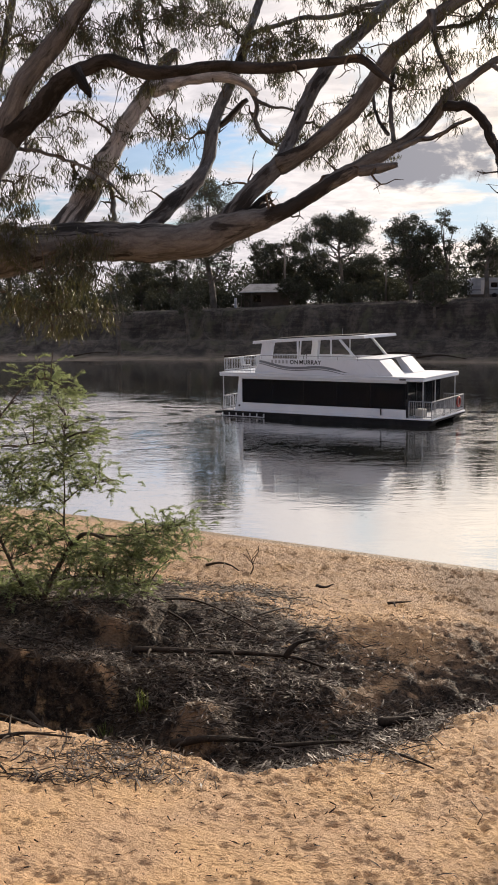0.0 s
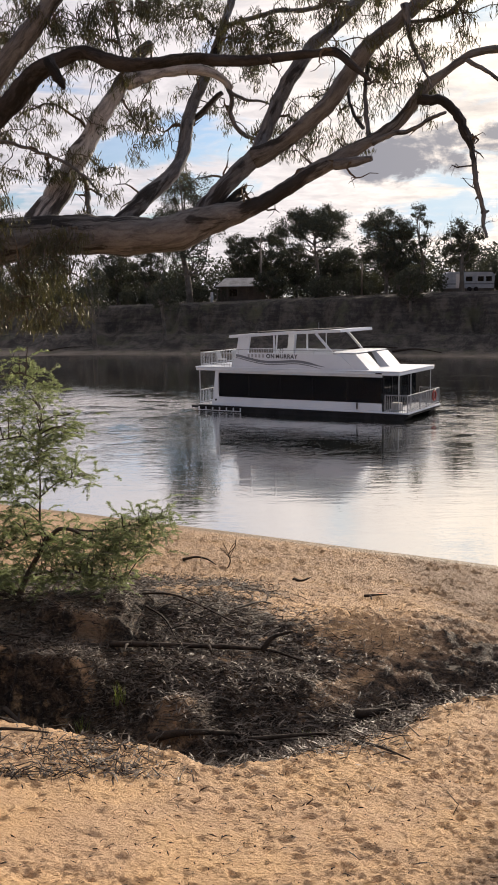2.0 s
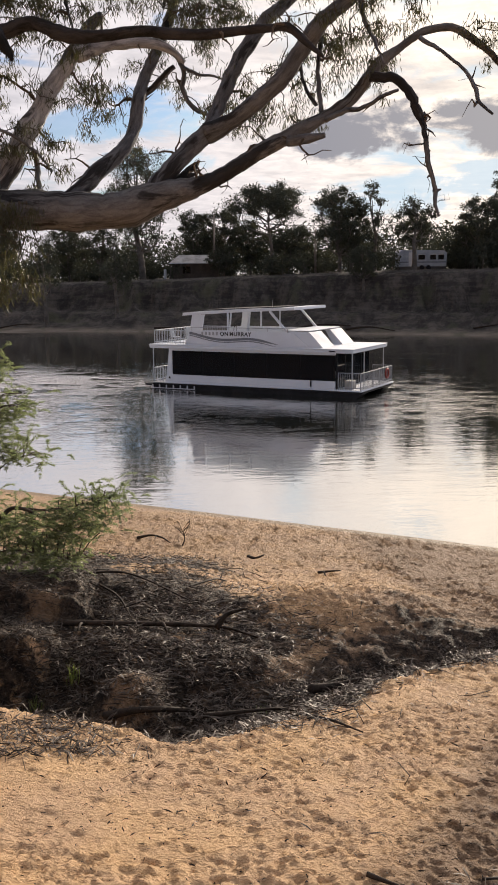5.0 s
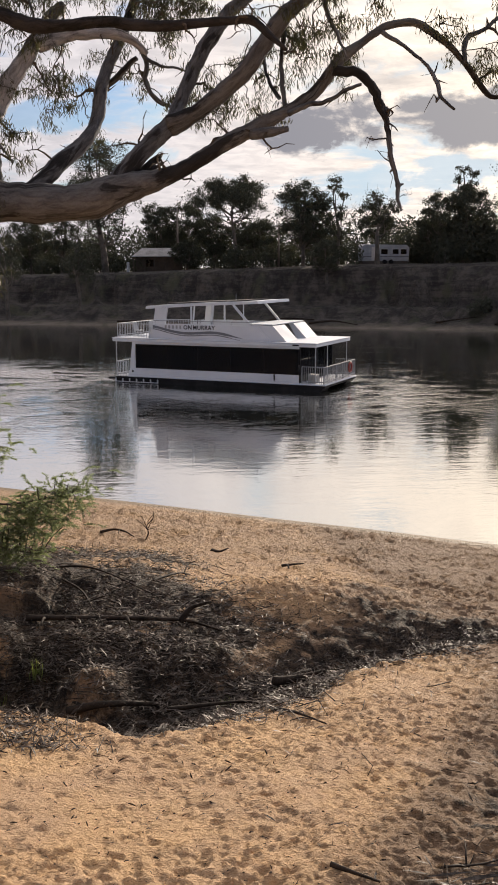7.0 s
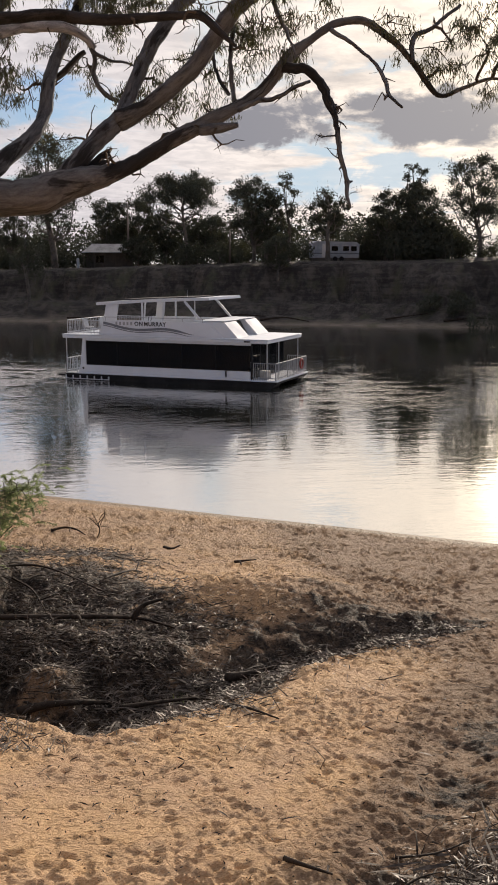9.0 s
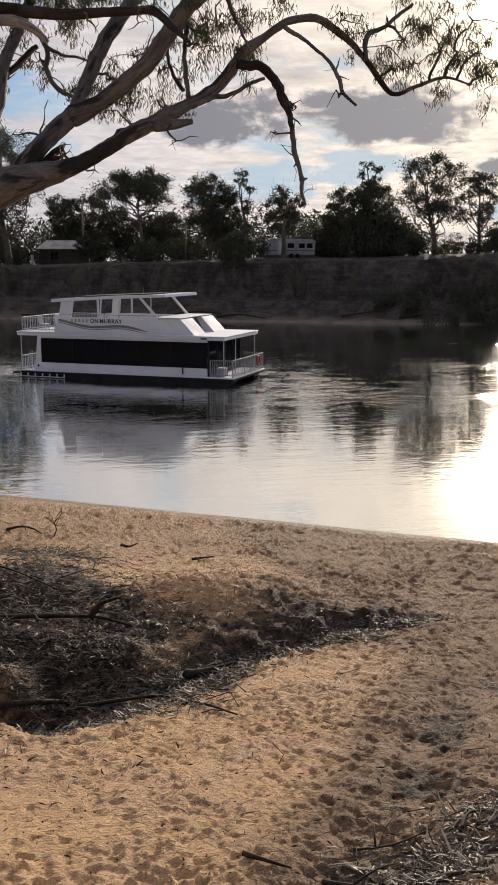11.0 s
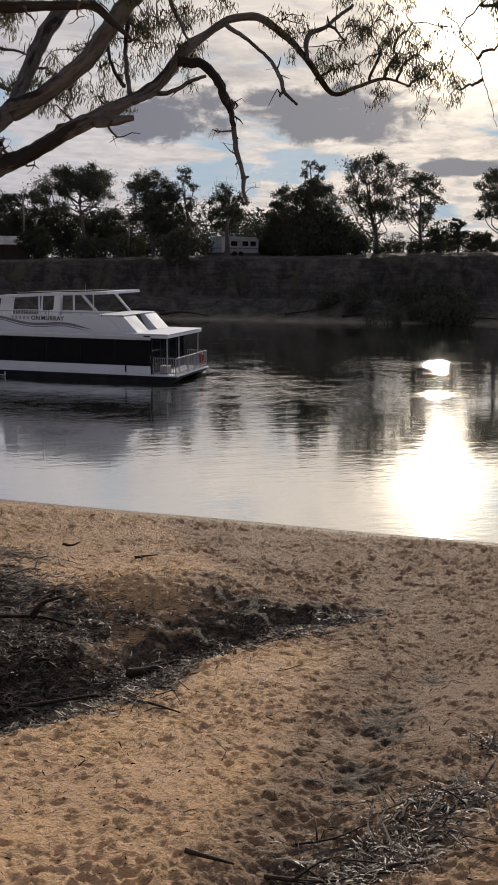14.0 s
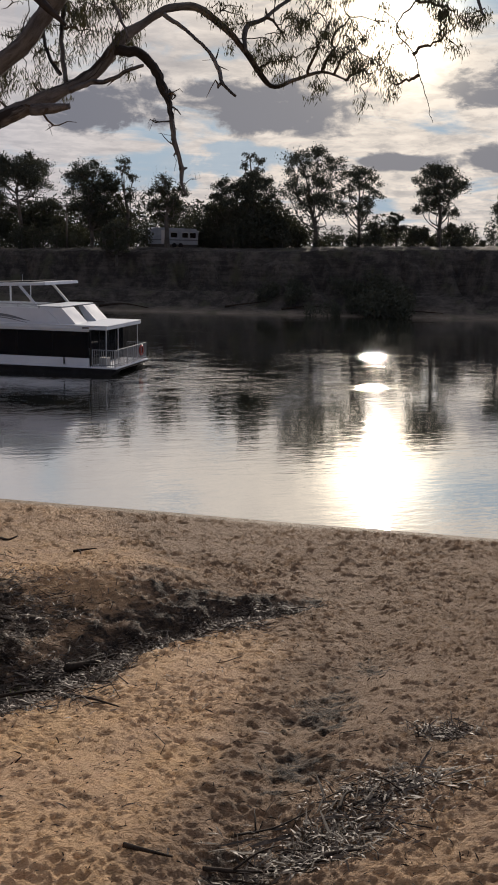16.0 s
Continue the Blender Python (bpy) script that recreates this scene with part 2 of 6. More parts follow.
BARK = gum_bark("gum_bark", (0.150, 0.155, 0.170), (0.070, 0.072, 0.080), (0.013, 0.0125, 0.013), 0.51)
TAN_BARK = gum_bark("tan_gum_bark", (0.165, 0.162, 0.165), (0.085, 0.083, 0.085), (0.014, 0.013, 0.013), 0.52)
PALE_BARK = gum_bark("pale_gum_bark", (0.46, 0.46, 0.48), (0.20, 0.198, 0.21), (0.018, 0.017, 0.018), 0.48)
BLACK_BARK = gum_bark("old_dark_bark", (0.050, 0.049, 0.053), (0.026, 0.025, 0.027), (0.012, 0.012, 0.012), 0.50)
DARK_BARK = worn("dark_bark", (0.035, 0.028, 0.022), (0.085, 0.065, 0.05), 5, 0.85, 70, bump_by=0.6)
# lightened colour stands in for haze on the far trunks
FAR_BARK = worn("far_bark", (0.05, 0.046, 0.042), (0.13, 0.118, 0.104), 1.2, 0.85, 9, bump_by=0.3)
STICK = worn("dead_wood", (0.011, 0.009, 0.007), (0.052, 0.040, 0.032), 8, 0.85, 80, bump_by=0.5, spec=0.12)
GREY_STICK = worn("weathered_bark_strip", (0.022, 0.018, 0.015), (0.125, 0.106, 0.09), 9, 0.8, 70, bump_by=0.4, spec=0.2)
DRY_LEAF = leafy("dry_leaves", (0.022, 0.017, 0.013), (0.15, 0.120, 0.095), (0.10, 0.06, 0.03), 0.08, 0.62, 0.3)
GUM_LEAF = leafy("gum_leaves", (0.020, 0.025, 0.017), (0.052, 0.055, 0.034), (0.14, 0.135, 0.045), 0.20, 0.5)
WATTLE_LEAF = leafy("wattle_leaves", (0.085, 0.115, 0.06), (0.22, 0.24, 0.14), (0.29, 0.35, 0.15), 0.52, 0.5)
# base colour raised in place of haze over the far crowns
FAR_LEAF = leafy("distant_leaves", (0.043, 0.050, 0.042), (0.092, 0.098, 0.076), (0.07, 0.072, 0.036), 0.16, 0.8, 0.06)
GRASS = leafy("grass_blades", (0.08, 0.12, 0.03), (0.16, 0.17, 0.06), (0.25, 0.3, 0.06), 0.4, 0.5)
WHITE = worn("white_gelcoat", (0.60, 0.63, 0.68), (0.54, 0.57, 0.62), 0.8, 0.7, 30, bump_by=0.03, spec=0.08)
WHITE_RAIL = worn("white_rail_paint", (0.46, 0.48, 0.51), (0.36, 0.38, 0.41), 3, 0.4, 60, bump_by=0.05)
DECK_RAIL = worn("grey_rail_alloy", (0.30, 0.31, 0.33), (0.20, 0.21, 0.23), 3, 0.5, 60, 0.3, 0.05)
ALLOY = worn("pale_alloy", (0.55, 0.56, 0.57), (0.45, 0.46, 0.48), 3, 0.4, 60, 0.6, 0.05)
HULL = worn("dark_hull", (0.012, 0.012, 0.014), (0.026, 0.026, 0.028), 2, 0.6, 40, bump_by=0.1, spec=0.08)
STRIPE = worn("grey_stripe", (0.11, 0.125, 0.15), (0.15, 0.165, 0.19), 2, 0.4, 40, bump_by=0.02)
LETTER = worn("dark_letters", (0.010, 0.012, 0.016), (0.02, 0.022, 0.028), 3, 0.5, 40, bump_by=0.02)
FADED = worn("faded_letters", (0.24, 0.25, 0.27), (0.30, 0.31, 0.33), 3, 0.5, 40, bump_by=0.02)
ORANGE = worn("orange_buoy", (0.28, 0.04, 0.03), (0.20, 0.035, 0.03), 3, 0.5, 40, bump_by=0.05)
CURTAIN = worn("pale_curtain", (0.38, 0.37, 0.35), (0.25, 0.25, 0.24), 4, 0.9, 60, bump_by=0.2)
INNER = worn("cabin_lining", (0.045, 0.05, 0.056), (0.08, 0.086, 0.094), 2, 0.8, 30, bump_by=0.05)
TIN = worn("weathered_tin", (0.26, 0.265, 0.27), (0.15, 0.15, 0.15), 0.8, 0.5, 12, 0.3, 0.1)
BOARD = worn("weathered_board", (0.055, 0.05, 0.046), (0.10, 0.09, 0.08), 1.2, 0.8, 25, bump_by=0.2)
CREAM = worn("pale_paint", (0.38, 0.42, 0.47), (0.24, 0.27, 0.31), 0.9, 0.6, 14, bump_by=0.05)
POLE_WOOD = worn("grey_pole", (0.12, 0.10, 0.09), (0.19, 0.17, 0.15), 1.5, 0.85, 30, bump_by=0.3)

GLASS, n, b, out = material("tinted_glass", 0.05, 0.0, 0.08)
b.inputs["Base Color"].default_value = (0.008, 0.010, 0.013, 1)
clear = n.add("ShaderNodeBsdfTransparent", {"Color": (0.24, 0.28, 0.32, 1)})
mx = n.add("ShaderNodeMixShader", {0: 0.22, 1: b.outputs[0], 2: clear.outputs[0]})
link(n, mx.outputs[0], out.inputs[0])


# ---- mesh tools ----
class Geo:
    """Gathers vertices and faces of one mesh."""

    def __init__(self):
        self.v, self.f, self.count = [], [], 0

    def put(self, verts, faces):
        verts = np.asarray(verts, float)
        self.v.append(verts)
        k = self.count
        self.f.extend([tuple(i + k for i in f) for f in faces])
        self.count += len(verts)
        return self

    def tube(self, pts, radii, sides=8, step=None, rough=0.0, seed=0, cap=True):
        """A round bar along a smooth line through pts."""
        p, r = np.asarray(pts, float), np.asarray(radii, float)
        if step:
            p, r = smooth_line(p, r, step)
        if rough:
            rng = np.random.RandomState(seed)
            r = r * (1 + rough * (np.convolve(rng.rand(len(r) + 4), np.ones(5) / 5, "valid") - 0.5) * 2)
        n = len(p)
        tan = np.gradient(p, axis=0)
        tan /= np.linalg.norm(tan, axis=1)[:, None] + 1e-9
        ref = np.array([0, 0, 1.0]) if abs(tan[0, 2]) < 0.8 else np.array([1.0, 0, 0])
        a = np.cross(tan[0], ref)
        a /= np.linalg.norm(a)
        rings = []
        ang = np.arange(sides) * 2 * np.pi / sides
        wob = 1 + rough * 0.6 * np.sin(ang * 2 + seed) if rough else np.ones(sides)
        for k in range(n):
            a = a - tan[k] * (a @ tan[k])
            a /= np.linalg.norm(a) + 1e-9
            b = np.cross(tan[k], a)
            rings.append(p[k] + r[k] * wob[:, None] * (np.cos(ang)[:, None] * a + np.sin(ang)[:, None] * b))
        faces = []
        for k in range(n - 1):
            for j in range(sides):
                i, m = k * sides + j, k * sides + (j + 1) % sides
                faces.append((i, m, m + sides, i + sides))
        if cap:
            faces += [tuple(range(sides))[::-1], tuple((n - 1) * sides + j for j in range(sides))]
        return self.put(np.vstack(rings), faces)

    def box(self, lo, hi, bevel=0.02, m=None):
        """A box with chamfered edges."""
        lo, hi = np.asarray(lo, float), np.asarray(hi, float)
        c, s = (lo + hi) / 2, (hi - lo) / 2
        bv = min(bevel, 0.45 * s.min() * 2)
        verts, faces, idx = [], [], {}
        for sx in (-1, 1):
            for sy in (-1, 1):
                for sz in (-1, 1):
                    sg = np.array([sx, sy, sz])
                    for ax in range(3):
                        q = s - bv
                        q[ax] = s[ax]
                        idx[sx, sy, sz, ax] = len(verts)
                        verts.append(c + sg * q)
        def quad(keys):
            faces.append([idx[k] for k in keys])
        for ax in range(3):
            o = [i for i in range(3) if i != ax]
            for sg in (-1, 1):
                ring = []
                for a, b in ((-1, -1), (1, -1), (1, 1), (-1, 1)):
                    k = [0, 0, 0]
                    k[ax], k[o[0]], k[o[1]] = sg, a, b
                    ring.append((*k, ax))
                quad(ring)
            for a in (-1, 1):
                for b in (-1, 1):
                    k = [0, 0, 0]
                    k[o[0]], k[o[1]] = a, b
                    k0, k1 = list(k), list(k)
                    k0[ax], k1[ax] = -1, 1
                    quad([(*k0, o[0]), (*k1, o[0]), (*k1, o[1]), (*k0, o[1])])
        for sx in (-1, 1):
            for sy in (-1, 1):
                for sz in (-1, 1):
                    quad([(sx, sy, sz, a) for a in range(3)])
        verts = np.array(verts)
        cen = verts.mean(0)
        fixed = []
        for f in faces:
            q = verts[f]
            nrm = np.cross(q[1] - q[0], q[2] - q[0])
            fixed.append(tuple(f) if nrm @ (q.mean(0) - cen) > 0 else tuple(f[::-1]))
        if m is not None:
            mm = np.array(m)
            verts = verts @ mm[:3, :3].T + mm[:3, 3]
        return self.put(verts, fixed)

    def prism(self, outline, y0, y1):
        """An outline in x and z, pushed from y0 to y1."""
        n = len(outline)
        v = [(x, y0, z) for x, z in outline] + [(x, y1, z) for x, z in outline]
        f = [tuple(range(n)), tuple(range(2 * n - 1, n - 1, -1))]
        f += [(i, i + n, (i + 1) % n + n, (i + 1) % n) for i in range(n)]
        return self.put(v, f)

    def leaves(self, base, way, length, width, rng, curl=0.15, lying=False):
        """Lance-shaped leaves, all at once: base and way are n x 3."""
        n = len(base)
        if not n:
            return self
        way = way / (np.linalg.norm(way, axis=1)[:, None] + 1e-9)
        side = np.cross(way, rng.normal(size=(n, 3)) * (0.45 if lying else 1.0) + (np.array([0, 0, 1.0]) if lying else 0.0))
        side /= np.linalg.norm(side, axis=1)[:, None] + 1e-9
        up_ = np.cross(side, way)
        L, Wd = length[:, None], width[:, None]
        rows = []
        for s, w in ((0.0, 0.12), (0.35, 0.5), (0.7, 0.36)):
            c = base + way * L * s + up_ * L * curl * (s - s * s) * 2
            rows += [c - side * Wd * w, c + side * Wd * w]
        rows.append(base + way * L)
        v = np.stack(rows, 1).reshape(-1, 3)
        f = []
        for k in range(n):
            o = 7 * k
            f += [(o, o + 1, o + 3, o + 2), (o + 2, o + 3, o + 5, o + 4), (o + 4, o + 5, o + 6)]
        return self.put(v, f)

    def slips(self, base, way, length, width, rng):
        """Narrow folded leaves of two faces each."""
        n = len(base)
        way = way / (np.linalg.norm(way, axis=1)[:, None] + 1e-9)
        side = np.cross(way, rng.normal(size=(n, 3)))
        side /= np.linalg.norm(side, axis=1)[:, None] + 1e-9
        lift = np.cross(side, way)
        L, Wd = length[:, None], width[:, None]
        mid = base + way * L * 0.42 + lift * L * 0.07
        v = np.stack([base, mid - side * Wd * 0.5, base + way * L, mid + side * Wd * 0.5], 1).reshape(-1, 3)
        o = 4 * np.arange(n)[:, None]
        f = np.concatenate([o + [0, 1, 2], o + [0, 2, 3]], 1).reshape(-1, 3)
        return self.put(v, [tuple(k) for k in f.tolist()])

    def clumps(self, centres, size, rng):
        """Small bent leaf sprays for far crowns: two folded faces each."""
        n = len(centres)
        a = rng.normal(size=(n, 3))
        a /= np.linalg.norm(a, axis=1)[:, None]
        b = np.cross(a, rng.normal(size=(n, 3)))
        b /= np.linalg.norm(b, axis=1)[:, None] + 1e-9
        c = np.cross(a, b)
        s = (size * rng.uniform(0.6, 1.35, n))[:, None]
        v = np.stack([centres - a * s, centres - b * s * 0.45 + c * s * 0.2, centres + a * s, centres + b * s * 0.45 + c * s * 0.2], 1).reshape(-1, 3)
        f = []
        for k in range(n):
            o = 4 * k
            f += [(o, o + 1, o + 2), (o, o + 2, o + 3)]
        return self.put(v, f)

    def mesh(self, name, mat, smooth=False):
        me = bpy.data.meshes.new(name)
        me.from_pydata(np.vstack(self.v).tolist(), [], self.f)
        me.materials.append(mat)
        if smooth:
            me.polygons.foreach_set("use_smooth", [True] * len(me.polygons))
        me.update()
        return me


def smooth_line(p, r, step):
    """Points every step metres along a Catmull-Rom line."""
    q = np.vstack([2 * p[0] - p[1], p, 2 * p[-1] - p[-2]])
    op, orr = [], []
    for k in range(len(p) - 1):
        a, b, c, d = q[k], q[k + 1], q[k + 2], q[k + 3]
        n = max(1, int(np.linalg.norm(c - b) / step))
        for j in range(n):
            t = j / n
            op.append(0.5 * (2 * b + (c - a) * t + (2 * a - 5 * b + 4 * c - d) * t * t + (3 * b - a - 3 * c + d) * t ** 3))
            orr.append(r[k] + (r[k + 1] - r[k]) * t)
    op.append(p[-1]), orr.append(r[-1])
    return np.array(op), np.array(orr)


def bough_part(name, pts, radii, sides, rough, seed, mat, parent):
    """A round limb whose surface carries a grain that runs along it."""
    ob = part(name, Geo().tube(pts, radii, sides, None, rough, seed), mat, parent, "", True)
    p, r = np.asarray(pts, float), np.asarray(radii, float)
    run = np.r_[0, np.cumsum(np.linalg.norm(np.diff(p, axis=0), axis=1))]
    a = np.arange(sides) * 2 * np.pi / sides
    grain = np.stack([np.repeat(run[:, None], sides, 1) * 0.28 + seed * 3.7, r[:, None] * np.cos(a) * 1.2, r[:, None] * np.sin(a) * 1.2], -1)
    ob.data.attributes.new("grain", "FLOAT_VECTOR", "POINT").data.foreach_set("vector", grain.reshape(-1).astype(np.float32))
    return ob


def part(name, geo, mat, parent=None, label="", smooth=False):
    """One mesh object, under a thing or a part."""
    me = geo if isinstance(geo, bpy.types.Mesh) else geo.mesh(name, mat, smooth)
    ob = new(name, me)
    ob.parent = parent
    return tagged(ob, label)


def thing(name, place, label, category, group="", kind="", turn=0.0):
    ob = new(name)
    ob.matrix_world = pose(*place, 0, 0, turn)
    ob.empty_display_size = 0.2
    return tagged(ob, label, category, group, kind)


# ---- ground: one sheet from the near bank under the river to the far land ----
def grid_noise(x, y, scale, seed, octaves=4):
    """Smooth value noise on arrays, about -1 to 1."""
    rng = np.random.RandomState(seed)
    table = rng.uniform(-1, 1, (256, 256))
    out, amp, tot = 0.0, 1.0, 0.0
    for o in range(octaves):
        u, v = x * scale + 17.3 * o, y * scale + 9.1 * o
        iu, iv = np.floor(u).astype(int), np.floor(v).astype(int)
        fu, fv = u - iu, v - iv
        fu, fv = fu * fu * (3 - 2 * fu), fv * fv * (3 - 2 * fv)
        g = lambda i, j: table[i % 256, j % 256]
        out = out + amp * ((g(iu, iv) * (1 - fu) + g(iu + 1, iv) * fu) * (1 - fv) + (g(iu, iv + 1) * (1 - fu) + g(iu + 1, iv + 1) * fu) * fv)
        tot += amp
        amp, scale = amp * 0.5, scale * 2.0
    return out / tot


def step_up(x, a, b):
    t = np.clip((x - a) / (b - a), 0, 1)
    return t * t * (3 - 2 * t)


def near_line(x, y, line):
    """Distance to a bent line, how far along it (0 to 1), and the side (positive: its left)."""
    best, along, side = np.full(np.shape(x), 1e9), np.zeros(np.shape(x)), np.zeros(np.shape(x))
    n = len(line) - 1
    for k in range(n):
        (ax, ay), (bx, by) = line[k], line[k + 1]
        dx, dy = bx - ax, by - ay
        t = np.clip(((x - ax) * dx + (y - ay) * dy) / (dx * dx + dy * dy), 0, 1)
        d = np.hypot(x - ax - t * dx, y - ay - t * dy)
        sd = np.sign(dx * (y - ay) - dy * (x - ax))
        m = d < best
        best, along, side = np.where(m, d, best), np.where(m, (k + t) / n, along), np.where(m, sd, side)
    return best, along, side


GULLY = [(-6.5, 11.4), (-3.6, 10.5), (-2.3, 10.0), (-1.0, 9.75), (0.2, 9.5), (1.2, 10.0), (2.0, 10.75), (3.0, 11.15), (4.0, 11.95), (5.5, 12.6), (6.8, 14.2)]
TRACK = [(1.6, 5.0), (2.8, 6.7), (3.7, 8.2), (4.4, 9.05), (5.15, 9.75), (5.7, 10.6), (6.3, 13.5)]
DRIFT = [(1.9, 5.25), (2.9, 5.65), (3.5, 6.3), (4.6, 7.3)]


def bank_top(x):
    return 6.55 + 0.026 * np.clip(x, -60, 140) + 0.2 * grid_noise(x, x * 0 + 3.0, 0.07, 5, 3)


def ground_parts(x, y):
    """Height, and the shares of litter soil, wet sand, far clay, ledge, and moist sand with painted shade."""
    x, y = np.asarray(x, float), np.asarray(y, float)
    s = (27.9 - 0.609 * x - y) / 1.171 + 0.22 * grid_noise(x, y, 0.12, 11, 3)
    z = np.where(s < 0, np.maximum(0.22 * s, -3.0), 0.165 * s)
    z = z + np.where(s > 19.0, np.minimum((s - 19.0) * 0.30, 1.75) * step_up(s, 18.6, 21.5), 0)
    near = step_up(s, 0.5, 3.0)
    z = z + near * (0.06 * grid_noise(x, y, 0.35, 21, 3) + 0.026 * grid_noise(x, y, 1.3, 22, 3) + 0.018 * grid_noise(x, y * 1.5, 3.2, 23, 2))
    # the raised shelf with the wattle on it
    shelf = step_up(-x + 0.25 * (y - 11), -0.6, 1.4) * step_up(y + 0.1 * x + 0.35 * grid_noise(x, y, 0.8, 24, 3), 10.7, 11.1) * step_up(-y, -19.5, -14.5)
    z = z + 0.06 * shelf + 0.30 * shelf * step_up(y, 12.2, 14.0)
    # a block of pale sand left standing on the shelf
    jag = 0.10 * grid_noise(x, y, 2.2, 28, 3)
    block = step_up(x + jag, -2.8, -2.5) * step_up(-x + jag, 1.15, 1.5)
    z = z + 0.30 * block * step_up(y + 1.5 * jag, 12.35, 12.55) * step_up(-y, -14.0, -12.9)
    # hump of sand beyond the gully, and a small one inside it
    z = z + 0.50 * np.exp(-((x - 2.6) / 2.0) ** 2 - ((y - 13.5) / 1.3) ** 2)
    d, a, side = near_line(x, y, GULLY)
    wob = 0.42 * grid_noise(x, y, 0.9, 31, 4) + 0.16 * grid_noise(x, y, 3.2, 32, 3)
    deep = np.interp(a, [0, 0.2, 0.35, 0.5, 0.6, 0.75, 0.9, 1], [1.05, 0.95, 0.62, 0.34, 0.24, 0.17, 0.10, 0.0])
    wide = np.interp(a, [0, 0.3, 0.45, 0.55, 0.65, 0.8, 1], [1.35, 1.30, 1.15, 0.8, 0.55, 0.5, 0.3])
    steep = 1 - step_up(x + 0.3 * grid_noise(x, y, 1.2, 33, 2), -2.0, -1.2)
    cut = np.where(side > 0, 1 - step_up(d + wob, wide * (0.15 + 0.40 * steep), wide * (1.7 - 0.75 * steep)), 1 - step_up(d + wob, wide * 0.12, wide * (1.05 + 0.12 * np.exp(-((x - 0.3) / 0.8) ** 2))))
    # the slope from the hump down to the gully
    slope = (1 - step_up(d + wob * 0.5, 0.6, 2.6)) * (side > 0) * step_up(x, -0.6, 0.8) * step_up(-x, -5.5, -3.5)
    z = z - deep * cut - 0.14 * slope
    mound = np.exp(-((x + 0.58 + jag) / 0.42) ** 4 - ((y - 10.35 + jag) / 0.42) ** 4)
    z = z + (0.34 + 1.2 * jag) * mound
    d2, _, _ = near_line(x, y, TRACK)
    d3, _, _ = near_line(x, y, DRIFT)
    w2 = 0.15 * grid_noise(x, y, 1.5, 41, 2)
    z = z - 0.15 * np.exp(-((d2 + w2) / 0.40) ** 2) * (1 - 0.7 * step_up(y, 10.0, 12.0)) - 0.08 * np.exp(-((d3 + w2) / 0.35) ** 2)
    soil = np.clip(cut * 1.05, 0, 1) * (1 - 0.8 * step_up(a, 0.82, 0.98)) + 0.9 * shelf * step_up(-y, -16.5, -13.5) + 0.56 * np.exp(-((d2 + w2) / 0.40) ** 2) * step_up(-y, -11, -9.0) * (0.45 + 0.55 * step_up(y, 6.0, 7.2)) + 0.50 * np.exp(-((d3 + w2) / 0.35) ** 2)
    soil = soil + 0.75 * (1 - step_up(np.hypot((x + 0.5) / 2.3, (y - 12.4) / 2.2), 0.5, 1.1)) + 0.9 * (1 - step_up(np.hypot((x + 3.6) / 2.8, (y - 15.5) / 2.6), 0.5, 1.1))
    # slope: streaky litter soil, its colour also carrying the hump face's shade
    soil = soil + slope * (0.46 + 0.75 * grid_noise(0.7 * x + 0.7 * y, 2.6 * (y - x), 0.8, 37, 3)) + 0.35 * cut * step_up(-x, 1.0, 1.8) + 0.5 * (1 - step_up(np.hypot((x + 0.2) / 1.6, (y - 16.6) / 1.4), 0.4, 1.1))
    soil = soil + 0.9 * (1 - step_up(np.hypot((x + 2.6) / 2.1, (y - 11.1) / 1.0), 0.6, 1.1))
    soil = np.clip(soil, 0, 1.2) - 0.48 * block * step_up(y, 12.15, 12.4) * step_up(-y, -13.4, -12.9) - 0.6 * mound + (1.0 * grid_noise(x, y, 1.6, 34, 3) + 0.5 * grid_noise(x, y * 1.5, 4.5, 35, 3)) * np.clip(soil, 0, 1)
    # damp track, brown earth, plus shade painted on slope, mound, right and far sand
    damp_shade = 0.85 * slope * (0.75 + 0.9 * grid_noise(x + 0.8 * y, y * 2.0 - x, 0.9, 36, 3)) + 0.95 * np.exp(-((d2 + w2 - 0.1) / 0.62) ** 2) + 0.22 * step_up(x - 0.25 * (y - 5), 1.2, 3.5) * step_up(-y, -19, -11) + 0.54 * step_up(y, 12, 20) + 0.30 * step_up(x - 0.15 * (y - 6), 1.4, 3.6) + 0.30 * step_up(x, 3.4, 6.0) + 0.80 * step_up(x - 0.10 * (y - 12), 3.0, 6.0) * step_up(y, 9.5, 13.0) + 0.85 * block * step_up(y, 12.1, 12.4) * step_up(-y, -13.6, -12.9) + 0.85 * mound + 0.75 * np.clip(soil, 0, 1)
    rough_soil = np.clip(soil, 0, 1) * near
    z = z + rough_soil * (0.12 * grid_noise(x, y, 1.1, 25, 3) + 0.08 * grid_noise(x, y, 4.0, 26, 3))
    wet = step_up(-s, -1.3, -0.3)
    # far bank: mud ledge, broken cliff, level land
    f = (y - 118.0 + 0.40 * x) / 1.077 + 1.2 * grid_noise(x, y, 0.05, 51, 3) + 0.5 * grid_noise(x, y, 0.4, 52, 3)
    rough_ = grid_noise(x, y * 0.4, 0.22, 53, 5)
    gouge = np.abs(grid_noise(x, y * 0.15, 0.30, 55, 3))
    top = bank_top(x)
    g = f + 2.8 * rough_ - 4.0 * gouge
    far = -0.5 + 0.26 * np.clip(f, -10, 5.0) + 1.4 * step_up(g, 3.5, 7.0) + 0.10 * np.clip(g - 7, 0, 4)
    rise = far + (top - far) * (0.62 * step_up(g, 8.0, 11.0) + 0.31 * step_up(f + rough_, 11.0, 12.4) + 0.07 * step_up(f, 12, 16))
